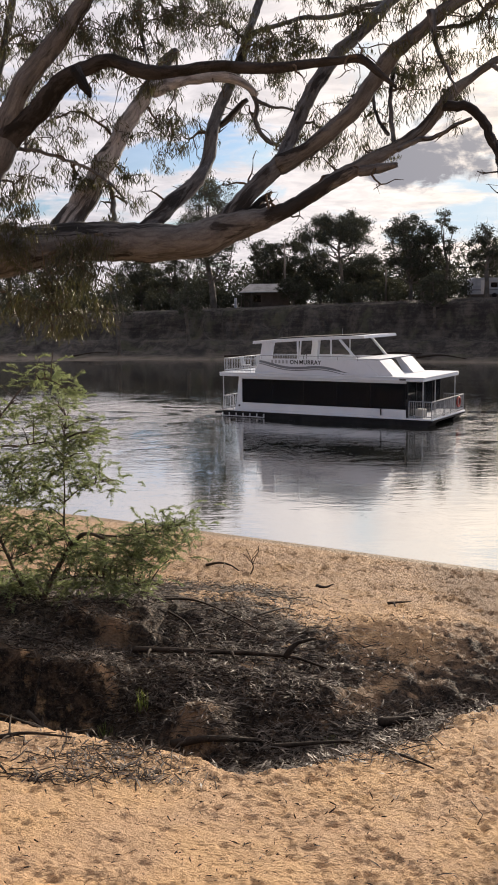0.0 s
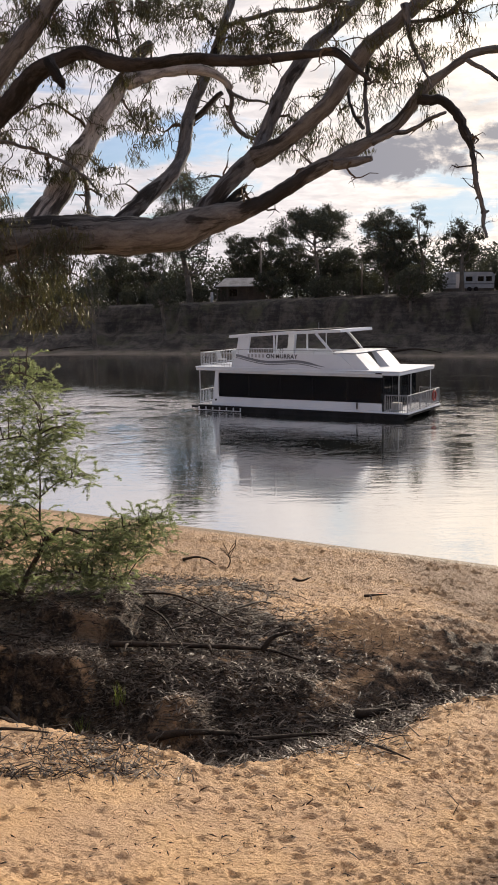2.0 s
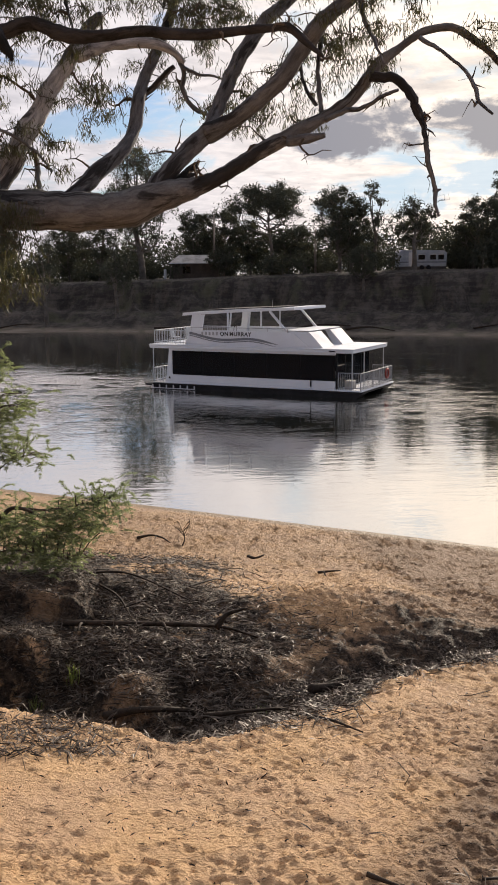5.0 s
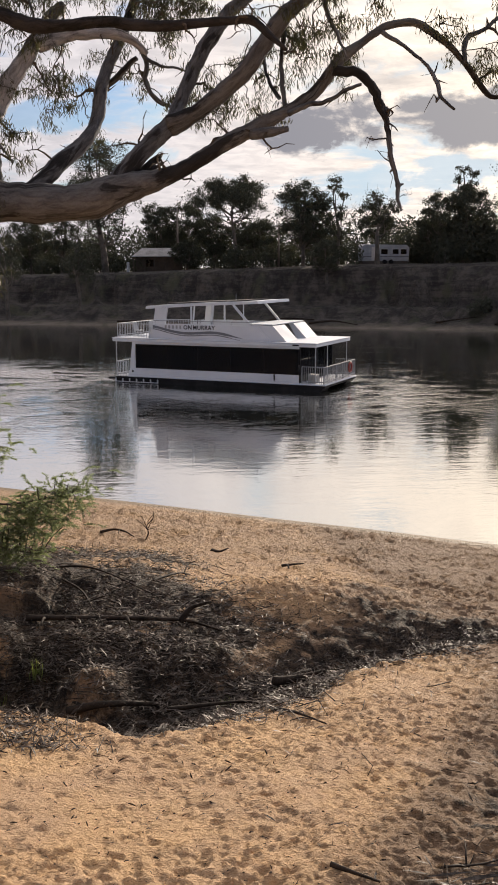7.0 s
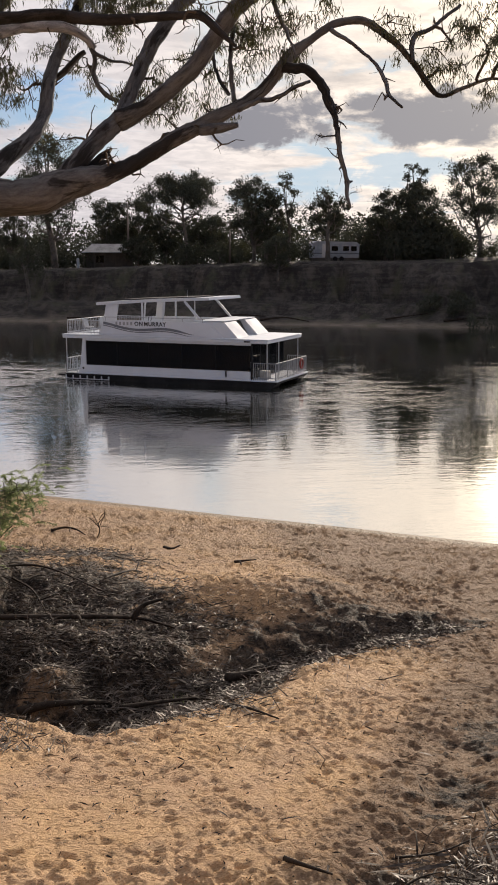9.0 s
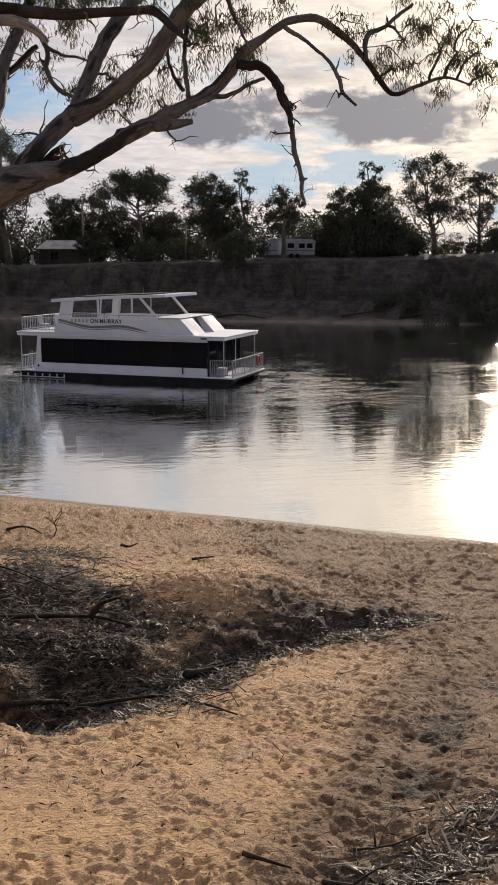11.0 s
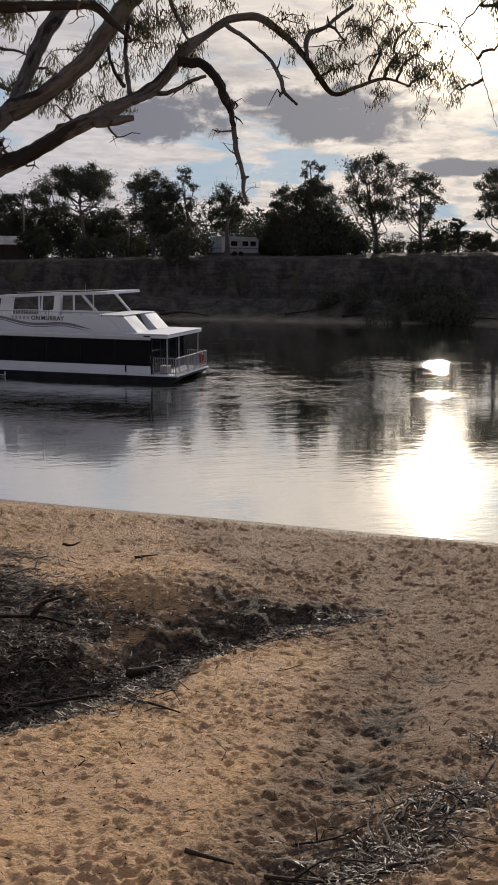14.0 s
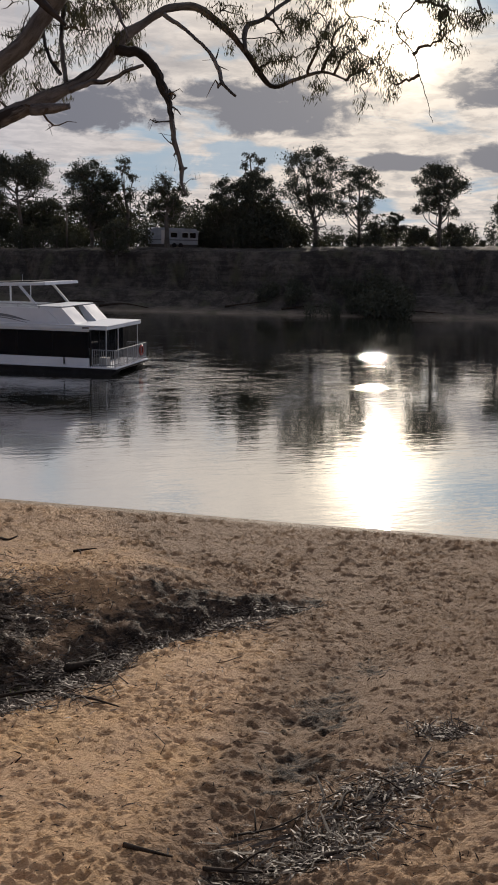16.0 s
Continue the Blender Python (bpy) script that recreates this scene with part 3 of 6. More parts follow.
    rise = rise + (0.16 * grid_noise(x, y, 0.8, 54, 4)) * step_up(f, 1, 4)
    z = np.where(y > 62, np.where(f < -10, -3.0, np.maximum(rise, -3.0)), z)
    ledge = step_up(f, -0.5, 0.8) * step_up(-f, -4.5, -1.5)
    return z, np.clip(soil, 0, 1) * (y < 60), wet * (y < 60), step_up(y, 60, 64), ledge * (y > 62), np.clip(damp_shade, 0, 1) * (y < 60)


def ground_at(x, y):
    return float(ground_parts(np.array([x]), np.array([y]))[0][0])


def lines(*pieces):
    out = []
    for a, b, s in pieces:
        out += list(np.arange(a, b - 1e-6, s))
    return np.array(out + [pieces[-1][1]])


# columns fan out from the near bank, so that the sheet is finest where it is nearest
fan = lines((-40, -8, 4.0), (-8, -2, 0.5), (-2, -0.5, 0.06), (-0.5, -0.30, 0.008), (-0.30, 0.68, 0.0023), (0.68, 0.9, 0.01), (0.9, 2.5, 0.08), (2.5, 8, 0.5), (8, 40, 4.0))
rows_y, at_y = [-400, -200, -100, -50, -20, -8, -2, 1, 2.5, 3.4, 3.9], 3.9
while at_y < 31:
    at_y += 0.0031 * (at_y + 2) * (1.0 if at_y < 16 else 1.35)
    rows_y.append(at_y)
gy = np.array(rows_y + list(lines((33, 84, 3.0), (84, 100, 1.3), (100, 146, 0.60), (146, 220, 3.0), (220, 600, 40), (600, 4000, 340))))
spread = np.clip(gy + 2, 5.9, 125)
GX, GY = spread[:, None] * fan[None, :], np.repeat(gy[:, None], len(fan), 1)
GZ, soil_share, wet_share, clay_share, ledge_share, damp_shade_share = ground_parts(GX, GY)
# loose trodden sand: crumbly ridges, then footprints and scuffs of every size; wind has smoothed two patches
rng = np.random.RandomState(4)
calm = np.exp(-((GX + 0.75) / 0.85) ** 2 - ((GY - 6.7 - 0.2 * GX) / 0.75) ** 2) + 0.8 * np.exp(-((GX - 1.5) / 0.6) ** 2 - ((GY - 10.1 - 0.45 * GX) / 0.6) ** 2)
loose = (1 - 0.55 * np.clip(calm, 0, 1)) * (1 - wet_share) * (1 - 0.5 * soil_share) * (clay_share < 0.5) * (GY > 3.5) * step_up(-GY, -30, -24)
bend_x, bend_y = GX + 0.010 * grid_noise(GX, GY, 13.0, 62, 2), GY + 0.010 * grid_noise(GX, GY, 13.0, 63, 2)
patchy = 0.5 + 0.5 * step_up(grid_noise(GX, GY, 0.7, 66, 3), -0.3, 0.3)
ridge = np.abs(grid_noise(bend_x, bend_y * 2.3, 7.5, 64, 3)) * 0.045 + np.abs(grid_noise(bend_x, bend_y * 2.2, 17.0, 65, 3)) * 0.058 + 0.013 * grid_noise(bend_x, bend_y * 1.6, 36.0, 27, 2)
ridge = ridge + np.abs(grid_noise(bend_x, bend_y * 2.2, 3.2, 67, 3)) * 0.12 * step_up(GY, 10.0, 16.0)
GZ += loose * patchy * (0.72 + 0.35 * step_up(GY, 7.5, 14.0)) * (ridge - 0.02)
NDENT = 84000
DY = 4.0 + 22 * rng.rand(NDENT) ** 1.0
DX = rng.uniform(-0.33, 0.66, NDENT) * (DY + 2)
keep = (grid_noise(DX, DY, 0.8, 61, 3) > -0.1) | (rng.rand(NDENT) < 0.3)
for cx, cy in zip(DX[keep], DY[keep]):
    # footprints and scuffs lie over each other; their steep side away from the sun is what shows
    r, turn, thin = (rng.uniform(0.022, 0.064) if rng.rand() < 0.40 else 0.013 * math.exp(rng.normal() * 0.5)) * (1 + 0.06 * max(0, cy - 9)), rng.normal() * 0.4, rng.uniform(1.2, 2.7)
    dep = r * rng.uniform(0.26, 0.62)
    if rng.rand() < 0.006:
        # a deeper footprint
        r, thin, dep = rng.uniform(0.06, 0.10), rng.uniform(1.2, 2.0), rng.uniform(0.018, 0.034)
    i0, i1 = np.searchsorted(fan, ((cx - 3.2 * r) / (cy + 2), (cx + 3.2 * r) / (cy + 2)))
    j0, j1 = np.searchsorted(gy, (cy - 3 * r, cy + 3 * r))
    if i1 <= i0 or j1 <= j0:
        continue
    px, py = bend_x[j0:j1, i0:i1] - cx, bend_y[j0:j1, i0:i1] - cy
    u, v = px * math.cos(turn) + py * math.sin(turn), (py * math.cos(turn) - px * math.sin(turn)) * thin
    q = (u * u + v * v) / (r * r)
    GZ[j0:j1, i0:i1] += (-dep * np.exp(-q) + 0.30 * dep * np.exp(-((np.sqrt(q) - 1.5) / 0.45) ** 2)) * loose[j0:j1, i0:i1]
me = bpy.data.meshes.new("ground")
nx, ny = len(fan), len(gy)
idx = np.arange(nx * ny).reshape(ny, nx)
quads = np.stack([idx[:-1, :-1], idx[:-1, 1:], idx[1:, 1:], idx[1:, :-1]], -1).reshape(-1)
me.vertices.add(nx * ny)
me.vertices.foreach_set("co", np.stack([GX, GY, GZ], -1).reshape(-1))
nq = len(quads) // 4
me.loops.add(nq * 4)
me.loops.foreach_set("vertex_index", quads.astype(np.int32))
me.polygons.add(nq)
me.polygons.foreach_set("loop_start", np.arange(0, nq * 4, 4, dtype=np.int32))
me.polygons.foreach_set("use_smooth", np.ones(nq, dtype=bool))
for key, arr in (("soil", soil_share), ("wet", wet_share), ("clay", clay_share), ("ledge", ledge_share), ("damp_shade", damp_shade_share)):
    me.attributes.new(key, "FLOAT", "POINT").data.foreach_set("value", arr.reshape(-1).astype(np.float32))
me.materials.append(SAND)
me.update(calc_edges=True)
me.validate()
ground = tagged(new("ground", me), "trampled golden sand bank with a gully, and an eroded clay bank across the river", "ground", kind="structure")

# boat's place, needed for its wake
BOAT = Matrix.Translation((-1.6, 59.8, 0)) @ Matrix.Rotation(radians(-31), 4, "Z")

wx = lines((-900, -100, 80), (-100, 140, 2.0), (140, 900, 80))
wy = lines((16, 124, 1.0))
WX, WY = np.meshgrid(wx, wy)
g = Geo()
nx, ny = len(wx), len(wy)
g.put(np.stack([WX, WY, 0 * WX], -1).reshape(-1, 3), [(j * nx + i, j * nx + i + 1, (j + 1) * nx + i + 1, (j + 1) * nx + i) for j in range(ny - 1) for i in range(nx - 1)])
me = g.mesh("water", WATER, True)
wk = np.zeros_like(WX)
for cx, cy, sx, sy, lean, amount in ((-10, 66, 9, 5, 0.35, 1.9), (-15, 54, 8, 14, 0.0, 1.8), (1, 48, 9, 6, 0.5, 0.10), (13, 54, 5.0, 8.0, 0.3, 0.55), (20, 84, 7, 2.5, 0.3, 0.2), (38, 77, 9, 3.5, 0.3, 0.16), (28, 61, 4, 1.0, 0.2, 0.15), (46, 66, 8, 1.4, 0.3, 0.16), (22, 62, 14, 11, 0.3, 0.13), (20, 78, 6, 1.5, 0.3, 0.12), (22, 46, 3, 0.5, 0.2, 0.3)):
    wk += amount * np.exp(-((WX - cx) / sx) ** 2 - ((WY - cy + lean * (WX - cx)) / sy) ** 2)
me.attributes.new("wake", "FLOAT", "POINT").data.foreach_set("value", wk.reshape(-1).astype(np.float32))
tagged(new("water", me), "calm brown-green river reflecting the sky", "water", kind="structure")


# ---- houseboat: x from stern to bow, y from the near side to the far side, z from the water ----
def beam(g, a, b, w=0.05, d=None):
    """A square bar between two points."""
    a, b = Vector(a), Vector(b)
    m = Matrix.Translation((a + b) / 2) @ (b - a).to_track_quat("Z", "Y").to_matrix().to_4x4()
    L = (b - a).length / 2
    g.box((-w / 2, -(d or w) / 2, -L), (w / 2, (d or w) / 2, L), min(w, d or w) * 0.15, m)
    return g


boat = thing("houseboat", (0, 0, 0), "white two-deck houseboat with dark tinted windows, on the river", "houseboat")
boat.matrix_world = BOAT
LEN, WID = 13.8, 5.5
for y in (0.02, WID - 1.22):
    part("pontoon", Geo().prism([(0.1, -0.4), (12.7, -0.4), (13.5, 0.02), (13.7, 0.24), (0.0, 0.24), (0.0, -0.25)], y, y + 1.2), HULL, boat, "dark hull float")
part("deck_edge", Geo().box((-0.05, -0.03, 0.24), (LEN, WID + 0.03, 0.37), 0.03), HULL, boat, "black rubbing strip")
part("deck_band", Geo().box((0.85, -0.05, 0.372), (LEN + 0.04, WID + 0.05, 0.46), 0.02), WHITE, boat)
part("lower_deck", Geo().box((-0.05, 0.0, 0.374), (0.83, WID, 0.42), 0.01), ALLOY, boat)
# cabin sides: lower panel, header, and sloping end frames
CAB0, CAB1 = 0.85, 12.2
for y0, y1 in ((0.02, 0.10), (WID - 0.10, WID - 0.02)):
    part("side_panel", Geo().prism([(CAB0, 0.462), (CAB1, 0.462), (CAB1, 0.92), (CAB0 + 0.16, 0.92)], y0, y1), WHITE, boat)
    part("end_frame", Geo().prism([(CAB0 + 0.16, 0.922), (CAB0 + 0.54, 0.922), (CAB0 + 0.54, 2.53), (CAB0 + 0.34, 2.53)], y0, y1), WHITE, boat)
    part("window_header", Geo().box((CAB0 + 0.56, y0, 2.40), (CAB1, y1, 2.53), 0.01), WHITE, boat)
    ym = (y0 + y1) / 2
    for k in range(5):
        a = CAB0 + 0.56 + k * 2.155
        part("window_pane", Geo().box((a, ym - 0.012, 0.93), (a + 2.12, ym + 0.012, 2.40), 0.004), GLASS, boat, "dark tinted side window")
    for k in range(1, 6):
        a = CAB0 + 0.56 + k * 2.155
        part("window_mullion", Geo().box((a - 0.033, y0 + 0.012, 0.93), (a - 0.003, y1 - 0.012, 2.4), 0.005), HULL, boat)
part("cabin_floor", Geo().box((CAB0, 0.12, 0.465), (CAB1, WID - 0.12, 0.50), 0.01), INNER, boat)
part("cabin_bulkhead", Geo().box((CAB0 + 0.57, 0.12, 0.5), (CAB0 + 0.64, WID - 0.12, 2.5), 0.01), WHITE, boat)
for x in (4.0, 7.95):
    part("inner_wall", Geo().box((x, 0.45, 0.5), (x + 0.06, WID - 0.12, 2.5), 0.01), INNER, boat)
for x in (7.95, 10.2, 10.75, 11.3):
    g = Geo()
    for k in range(5):
        g.tube([(x + 0.05 * k, 0.24 + 0.02 * (k % 2), 0.9), (x + 0.05 * k, 0.24 + 0.02 * (k % 2), 2.38)], [0.03, 0.03], 6)
    part("curtain", g, CURTAIN, boat, "pale drawn curtain")
part("dining_bench", Geo().box((10.0, 0.9, 0.5), (11.4, 1.5, 1.15), 0.06), CURTAIN, boat)
# glazed front of the saloon
FX = 12.22
for k in range(5):
    y = 0.04 + k * 1.335
    part("front_post", Geo().box((FX, y, 0.462), (FX + 0.07, y + 0.07, 2.53), 0.01), HULL, boat)
for k in range(4):
    y = 0.11 + k * 1.335
    part("front_pane", Geo().box((FX + 0.025, y + 0.004, 0.52), (FX + 0.045, y + 1.258, 2.50), 0.004), GLASS, boat, "dark glass door panel")
# roof over the lower deck, reaching past both ends
part("lower_roof", Geo().box((-0.1, -0.22, 2.54), (13.35, WID + 0.22, 2.74), 0.05), WHITE, boat, "white overhanging deck roof")
part("roof_trim", Geo().box((-0.12, -0.24, 2.742), (13.37, WID + 0.24, 2.78), 0.015), WHITE, boat)
# upper deck bulwark with a sloping front
for y0, y1 in ((0.15, 0.23), (WID - 0.23, WID - 0.15)):
    part("bulwark", Geo().prism([(2.25, 2.785), (10.45, 2.785), (9.55, 3.60), (8.6, 3.64), (5.0, 3.68), (3.4, 3.66), (2.62, 3.60)], y0, y1), WHITE, boat, "white curved upper side panel")
for y0, y1 in ((0.24, 2.0), (3.4, WID - 0.24)):
    part("front_fairing", Geo().prism([(9.3, 2.785), (11.35, 2.785), (10.50, 3.66), (9.2, 3.70)], y0, y1), WHITE, boat, "sloping white front fairing")
part("front_hatch", Geo().prism([(9.7, 2.785), (10.7, 2.785), (10.2, 3.62), (9.7, 3.62)], 2.02, 3.38), BOARD, boat, "brown hatch between the fairings")
part("coaming", Geo().box((8.8, 0.3, 3.705), (10.45, WID - 0.3, 3.75), 0.015), WHITE, boat)
# wave stripes along the bulwark
for off, w in ((0.0, 0.075), (-0.14, 0.028)):
    g = Geo()
    xs = np.linspace(2.6, 8.6, 46)
    zs = np.interp(xs, [2.6, 3.2, 4.0, 4.8, 5.7, 6.6, 7.4, 8.6], [3.52, 3.38, 3.20, 3.10, 3.14, 3.22, 3.14, 2.88]) + off
    zs = np.convolve(np.pad(zs, 3, "edge"), np.ones(7) / 7, "valid")
    ws = w * np.minimum(1.0, (xs[-1] - xs) / 1.2 + 0.1)
    v = [(x, 0.142, z + s * w_) for x, z, w_ in zip(xs, zs, ws) for s in (-1, 1)] + [(x, 0.148, z + s * w_) for x, z, w_ in zip(xs, zs, ws) for s in (-1, 1)]
    k = len(xs) * 2
    f = [(2 * i, 2 * i + 2, 2 * i + 3, 2 * i + 1) for i in range(len(xs) - 1)] + [(2 * i, 2 * i + k, 2 * i + 2 + k, 2 * i + 2) for i in range(len(xs) - 1)]
    part("wave_stripe", g.put(v, f), STRIPE, boat, "grey wave stripe")


def lettering(text, at, size, mat, parent, name):
    cu = bpy.data.curves.new(name, "FONT")
    cu.body, cu.size, cu.extrude, cu.space_character, cu.offset = text, size, 0.004, 1.12, 0.009
    ob = new(name, cu)
    dg = bpy.context.evaluated_depsgraph_get()
    me = bpy.data.meshes.new_from_object(ob.evaluated_get(dg))
    bpy.data.objects.remove(ob)
    me.materials.clear()
    me.materials.append(mat)
    o = new(name, me)
    o.parent = parent
    o.matrix_basis = Matrix.Translation(at) @ pose(0, 0, 0, 90, 0, 0)
    return o


tagged(lettering("ON", (4.72, 0.142, 3.36), 0.34, LETTER, boat, "painted_word"), "dark painted word ON")
tagged(lettering("MURRAY", (5.36, 0.142, 3.36), 0.34, LETTER, boat, "painted_word"), "dark painted word MURRAY")
for k in range(5):
    part("letter_bar", Geo().box((3.44 + 0.25 * k, 0.138, 3.38), (3.57 + 0.25 * k, 0.147, 3.58), 0.003), FADED, boat, "faded unreadable letter")
# canopy and its struts
part("canopy", Geo().prism([(2.45, 4.52), (2.5, 4.70), (6.0, 4.92), (9.92, 5.07), (9.97, 4.91), (6.0, 4.74)], 0.35, WID - 0.35), WHITE, boat, "flat white canopy roof")
part("canopy_panel", Geo().prism([(3.5, 4.79), (3.5, 4.86), (8.9, 5.10), (8.9, 5.04)], 0.9, WID - 0.9), HULL, boat, "dark panel on the canopy")
part("canopy_pillar", Geo().prism([(2.9, 3.5), (3.72, 3.5), (3.93, 4.60), (3.10, 4.56)], 0.42, 0.54), WHITE, boat, "broad white pillar")
part("canopy_strut", beam(Geo(), (3.3, WID - 0.55, 3.5), (3.4, WID - 0.55, 4.6), 0.09), WHITE, boat)
for y in (0.42, WID - 0.55):
    part("canopy_strut", beam(Geo(), (5.57, y, 3.5), (5.57, y, 4.7), 0.10), WHITE, boat)
    part("canopy_strut", beam(Geo(), (9.55, y, 3.55), (8.35, y, 4.84), 0.13), WHITE, boat, "raked white strut")
part("canopy_strut", beam(Geo(), (6.9, WID - 0.53, 3.6), (6.9, WID - 0.53, 4.78), 0.06), WHITE, boat)
part("helm_console", Geo().prism([(5.10, 2.785), (5.55, 2.785), (5.62, 3.7), (5.72, 4.7), (5.32, 4.7)], 2.85, 3.2), WHITE, boat, "white helm console")
ring = [(4.72 + 0.02 * math.sin(a), 3.0 + 0.2 * math.cos(a), 3.62 + 0.2 * math.sin(a)) for a in np.linspace(0, 2 * math.pi, 17)]
part("helm_wheel", Geo().tube(ring, [0.018] * 17, 6, cap=False), HULL, boat)
part("aerial", Geo().tube([(7.6, 2.4, 4.95), (7.6, 2.4, 5.42)], [0.02, 0.012], 6), WHITE_RAIL, boat)
part("aerial", Geo().tube([(2.9, 4.2, 4.7), (2.88, 4.2, 5.6)], [0.012, 0.006], 6), HULL, boat)
for ob in boat.children:
    if ob.name.split(".")[0] in ("canopy", "canopy_panel", "canopy_pillar", "canopy_strut", "helm_console", "helm_wheel", "aerial"):
        ob.location.x = -0.45
part("side_light", Geo().box((11.9, -0.245, 2.60), (12.3, -0.222, 2.68), 0.01), HULL, boat)


def railing(points, z0, z1, gap, parent, mat=None):
    """A railing along points: two rails, posts and balusters."""
    for a, c in zip(points[:-1], points[1:]):
        a, c = Vector((*a, 0)), Vector((*c, 0))
        for z in (z1, z0 + 0.12):
            part("rail", Geo().tube([a + Vector((0, 0, z)), c + Vector((0, 0, z))], [0.026, 0.026], 6), mat or WHITE_RAIL, parent)
        n = max(1, round((c - a).length / gap))
        for k in range(n + (c == Vector((*points[-1], 0)))):
            p = a.lerp(c, k / n)
            r = 0.03 if k == 0 else 0.014
            part("baluster", Geo().tube([p + Vector((0, 0, z0)), p + Vector((0, 0, z1 - 0.004))], [r, r], 5), mat or WHITE_RAIL, parent)


part("rail", Geo().tube([(2.6, 0.19, 3.84), (9.3, 0.19, 3.84)], [0.022, 0.022], 6), DECK_RAIL, boat)
for k in range(6):
    part("rail_post", Geo().tube([(2.75 + 1.28 * k, 0.19, 3.60), (2.75 + 1.28 * k, 0.19, 3.84)], [0.016, 0.016], 5), DECK_RAIL, boat)
railing([(2.4, 0.05), (0.15, 0.05), (0.15, WID - 0.05), (2.4, WID - 0.05)], 2.78, 3.62, 0.19, boat)
railing([(12.4, 0.0), (13.72, 0.0), (13.72, 2.0)], 0.46, 1.42, 0.13, boat, DECK_RAIL)
railing([(13.72, 3.2), (13.72, WID), (12.5, WID)], 0.46, 1.42, 0.13, boat, DECK_RAIL)
railing([(13.74, 2.02), (13.74, 3.18)], 0.46, 1.42, 0.13, boat, DECK_RAIL)
railing([(0.75, 0.02), (0.05, 0.02), (0.05, 1.8)], 0.42, 1.3, 0.2, boat)
for y in (0.04, WID - 0.04):
    part("rear_post", Geo().tube([(0.04, y, 0.42), (0.04, y, 2.54)], [0.03, 0.03], 6), WHITE_RAIL, boat)
for y in (0.06, 2.0, WID - 0.06):
    part("front_roof_post", Geo().tube([(13.2, y, 0.46), (13.2, y, 2.54)], [0.028, 0.028], 6), WHITE_RAIL, boat)
# chairs on the rear top deck, a seat on the bow
for x, y in ((1.0, 0.6), (1.7, 1.3), (0.9, 2.8)):
    c = part("deck_chair", Geo().box((x, y, 3.16), (x + 0.45, y + 0.45, 3.21), 0.015), WHITE_RAIL, boat, "white plastic deck chair")
    part("chair_back", Geo().prism([(x, 3.21), (x + 0.05, 3.21), (x - 0.06, 3.66), (x - 0.1, 3.66)], y, y + 0.45), WHITE_RAIL, c)
    for dx in (0.02, 0.40):
        for dy in (0.03, 0.40):
            part("leg", Geo().tube([(x + dx, y + dy, 2.785), (x + dx, y + dy, 3.17)], [0.018, 0.02], 5), WHITE_RAIL, c)
part("bow_seat", Geo().box((12.6, 0.4, 0.465), (13.1, 1.0, 0.95), 0.05), CURTAIN, boat, "pale seat on the bow deck")
ring = [(13.80, 4.4 + 0.27 * math.cos(a), 1.05 + 0.27 * math.sin(a)) for a in np.linspace(0, 2 * math.pi, 25)]
part("life_ring", Geo().tube(ring, [0.06] * 25, 8, cap=False), ORANGE, boat, "orange life ring on the bow rail", True)
# boarding grid hung low at the stern quarter
g = part("boarding_grid", Geo().box((0.0, -0.16, 0.04), (3.05, -0.06, 0.09), 0.012), WHITE_RAIL, boat, "white boarding grid at the stern")
for k in range(7):
    part("grid_bar", Geo().box((0.0 + 0.498 * k, -0.155, 0.09), (0.06 + 0.498 * k, -0.065, 0.27), 0.01), WHITE_RAIL, g)
part("stern_platform", Geo().box((-0.62, 0.0, 0.18), (-0.055, WID, 0.30), 0.03), HULL, boat, "black boarding platform")
part("porthole", Geo().tube([(1.2, 0.005, 0.72), (1.2, 0.018, 0.72)], [0.07, 0.07], 14), HULL, boat)
part("fender", Geo().tube([(10.7, -0.02, 0.56), (10.7, -0.03, 0.92)], [0.045, 0.045], 8), HULL, boat)

# ---- the red gum over the bank ----
gum = thing("river_red_gum", (-4.75, 10.3, ground_at(-4.75, 10.3)), "old river red gum with mottled pale bark and long drooping leaves", "tree")
GUM0 = np.array(gum.matrix_world.translation)
base = ground_at(-4.75, 10.3)
tw, tr = smooth_line(np.array([(-4.85, 10.3, base - 0.5), (-4.8, 10.3, base + 0.3), (-4.65, 10.3, base + 2.0), (-4.45, 10.35, base + 4.0), (-4.2, 10.4, 6.6), (-3.95, 10.35, 7.2)]), np.array([0.85, 0.62, 0.52, 0.47, 0.42, 0.32]), 0.15)
bough_part("trunk", tw - GUM0, tr, 20, 0.10, 1, BARK, gum)
BOUGHS = []


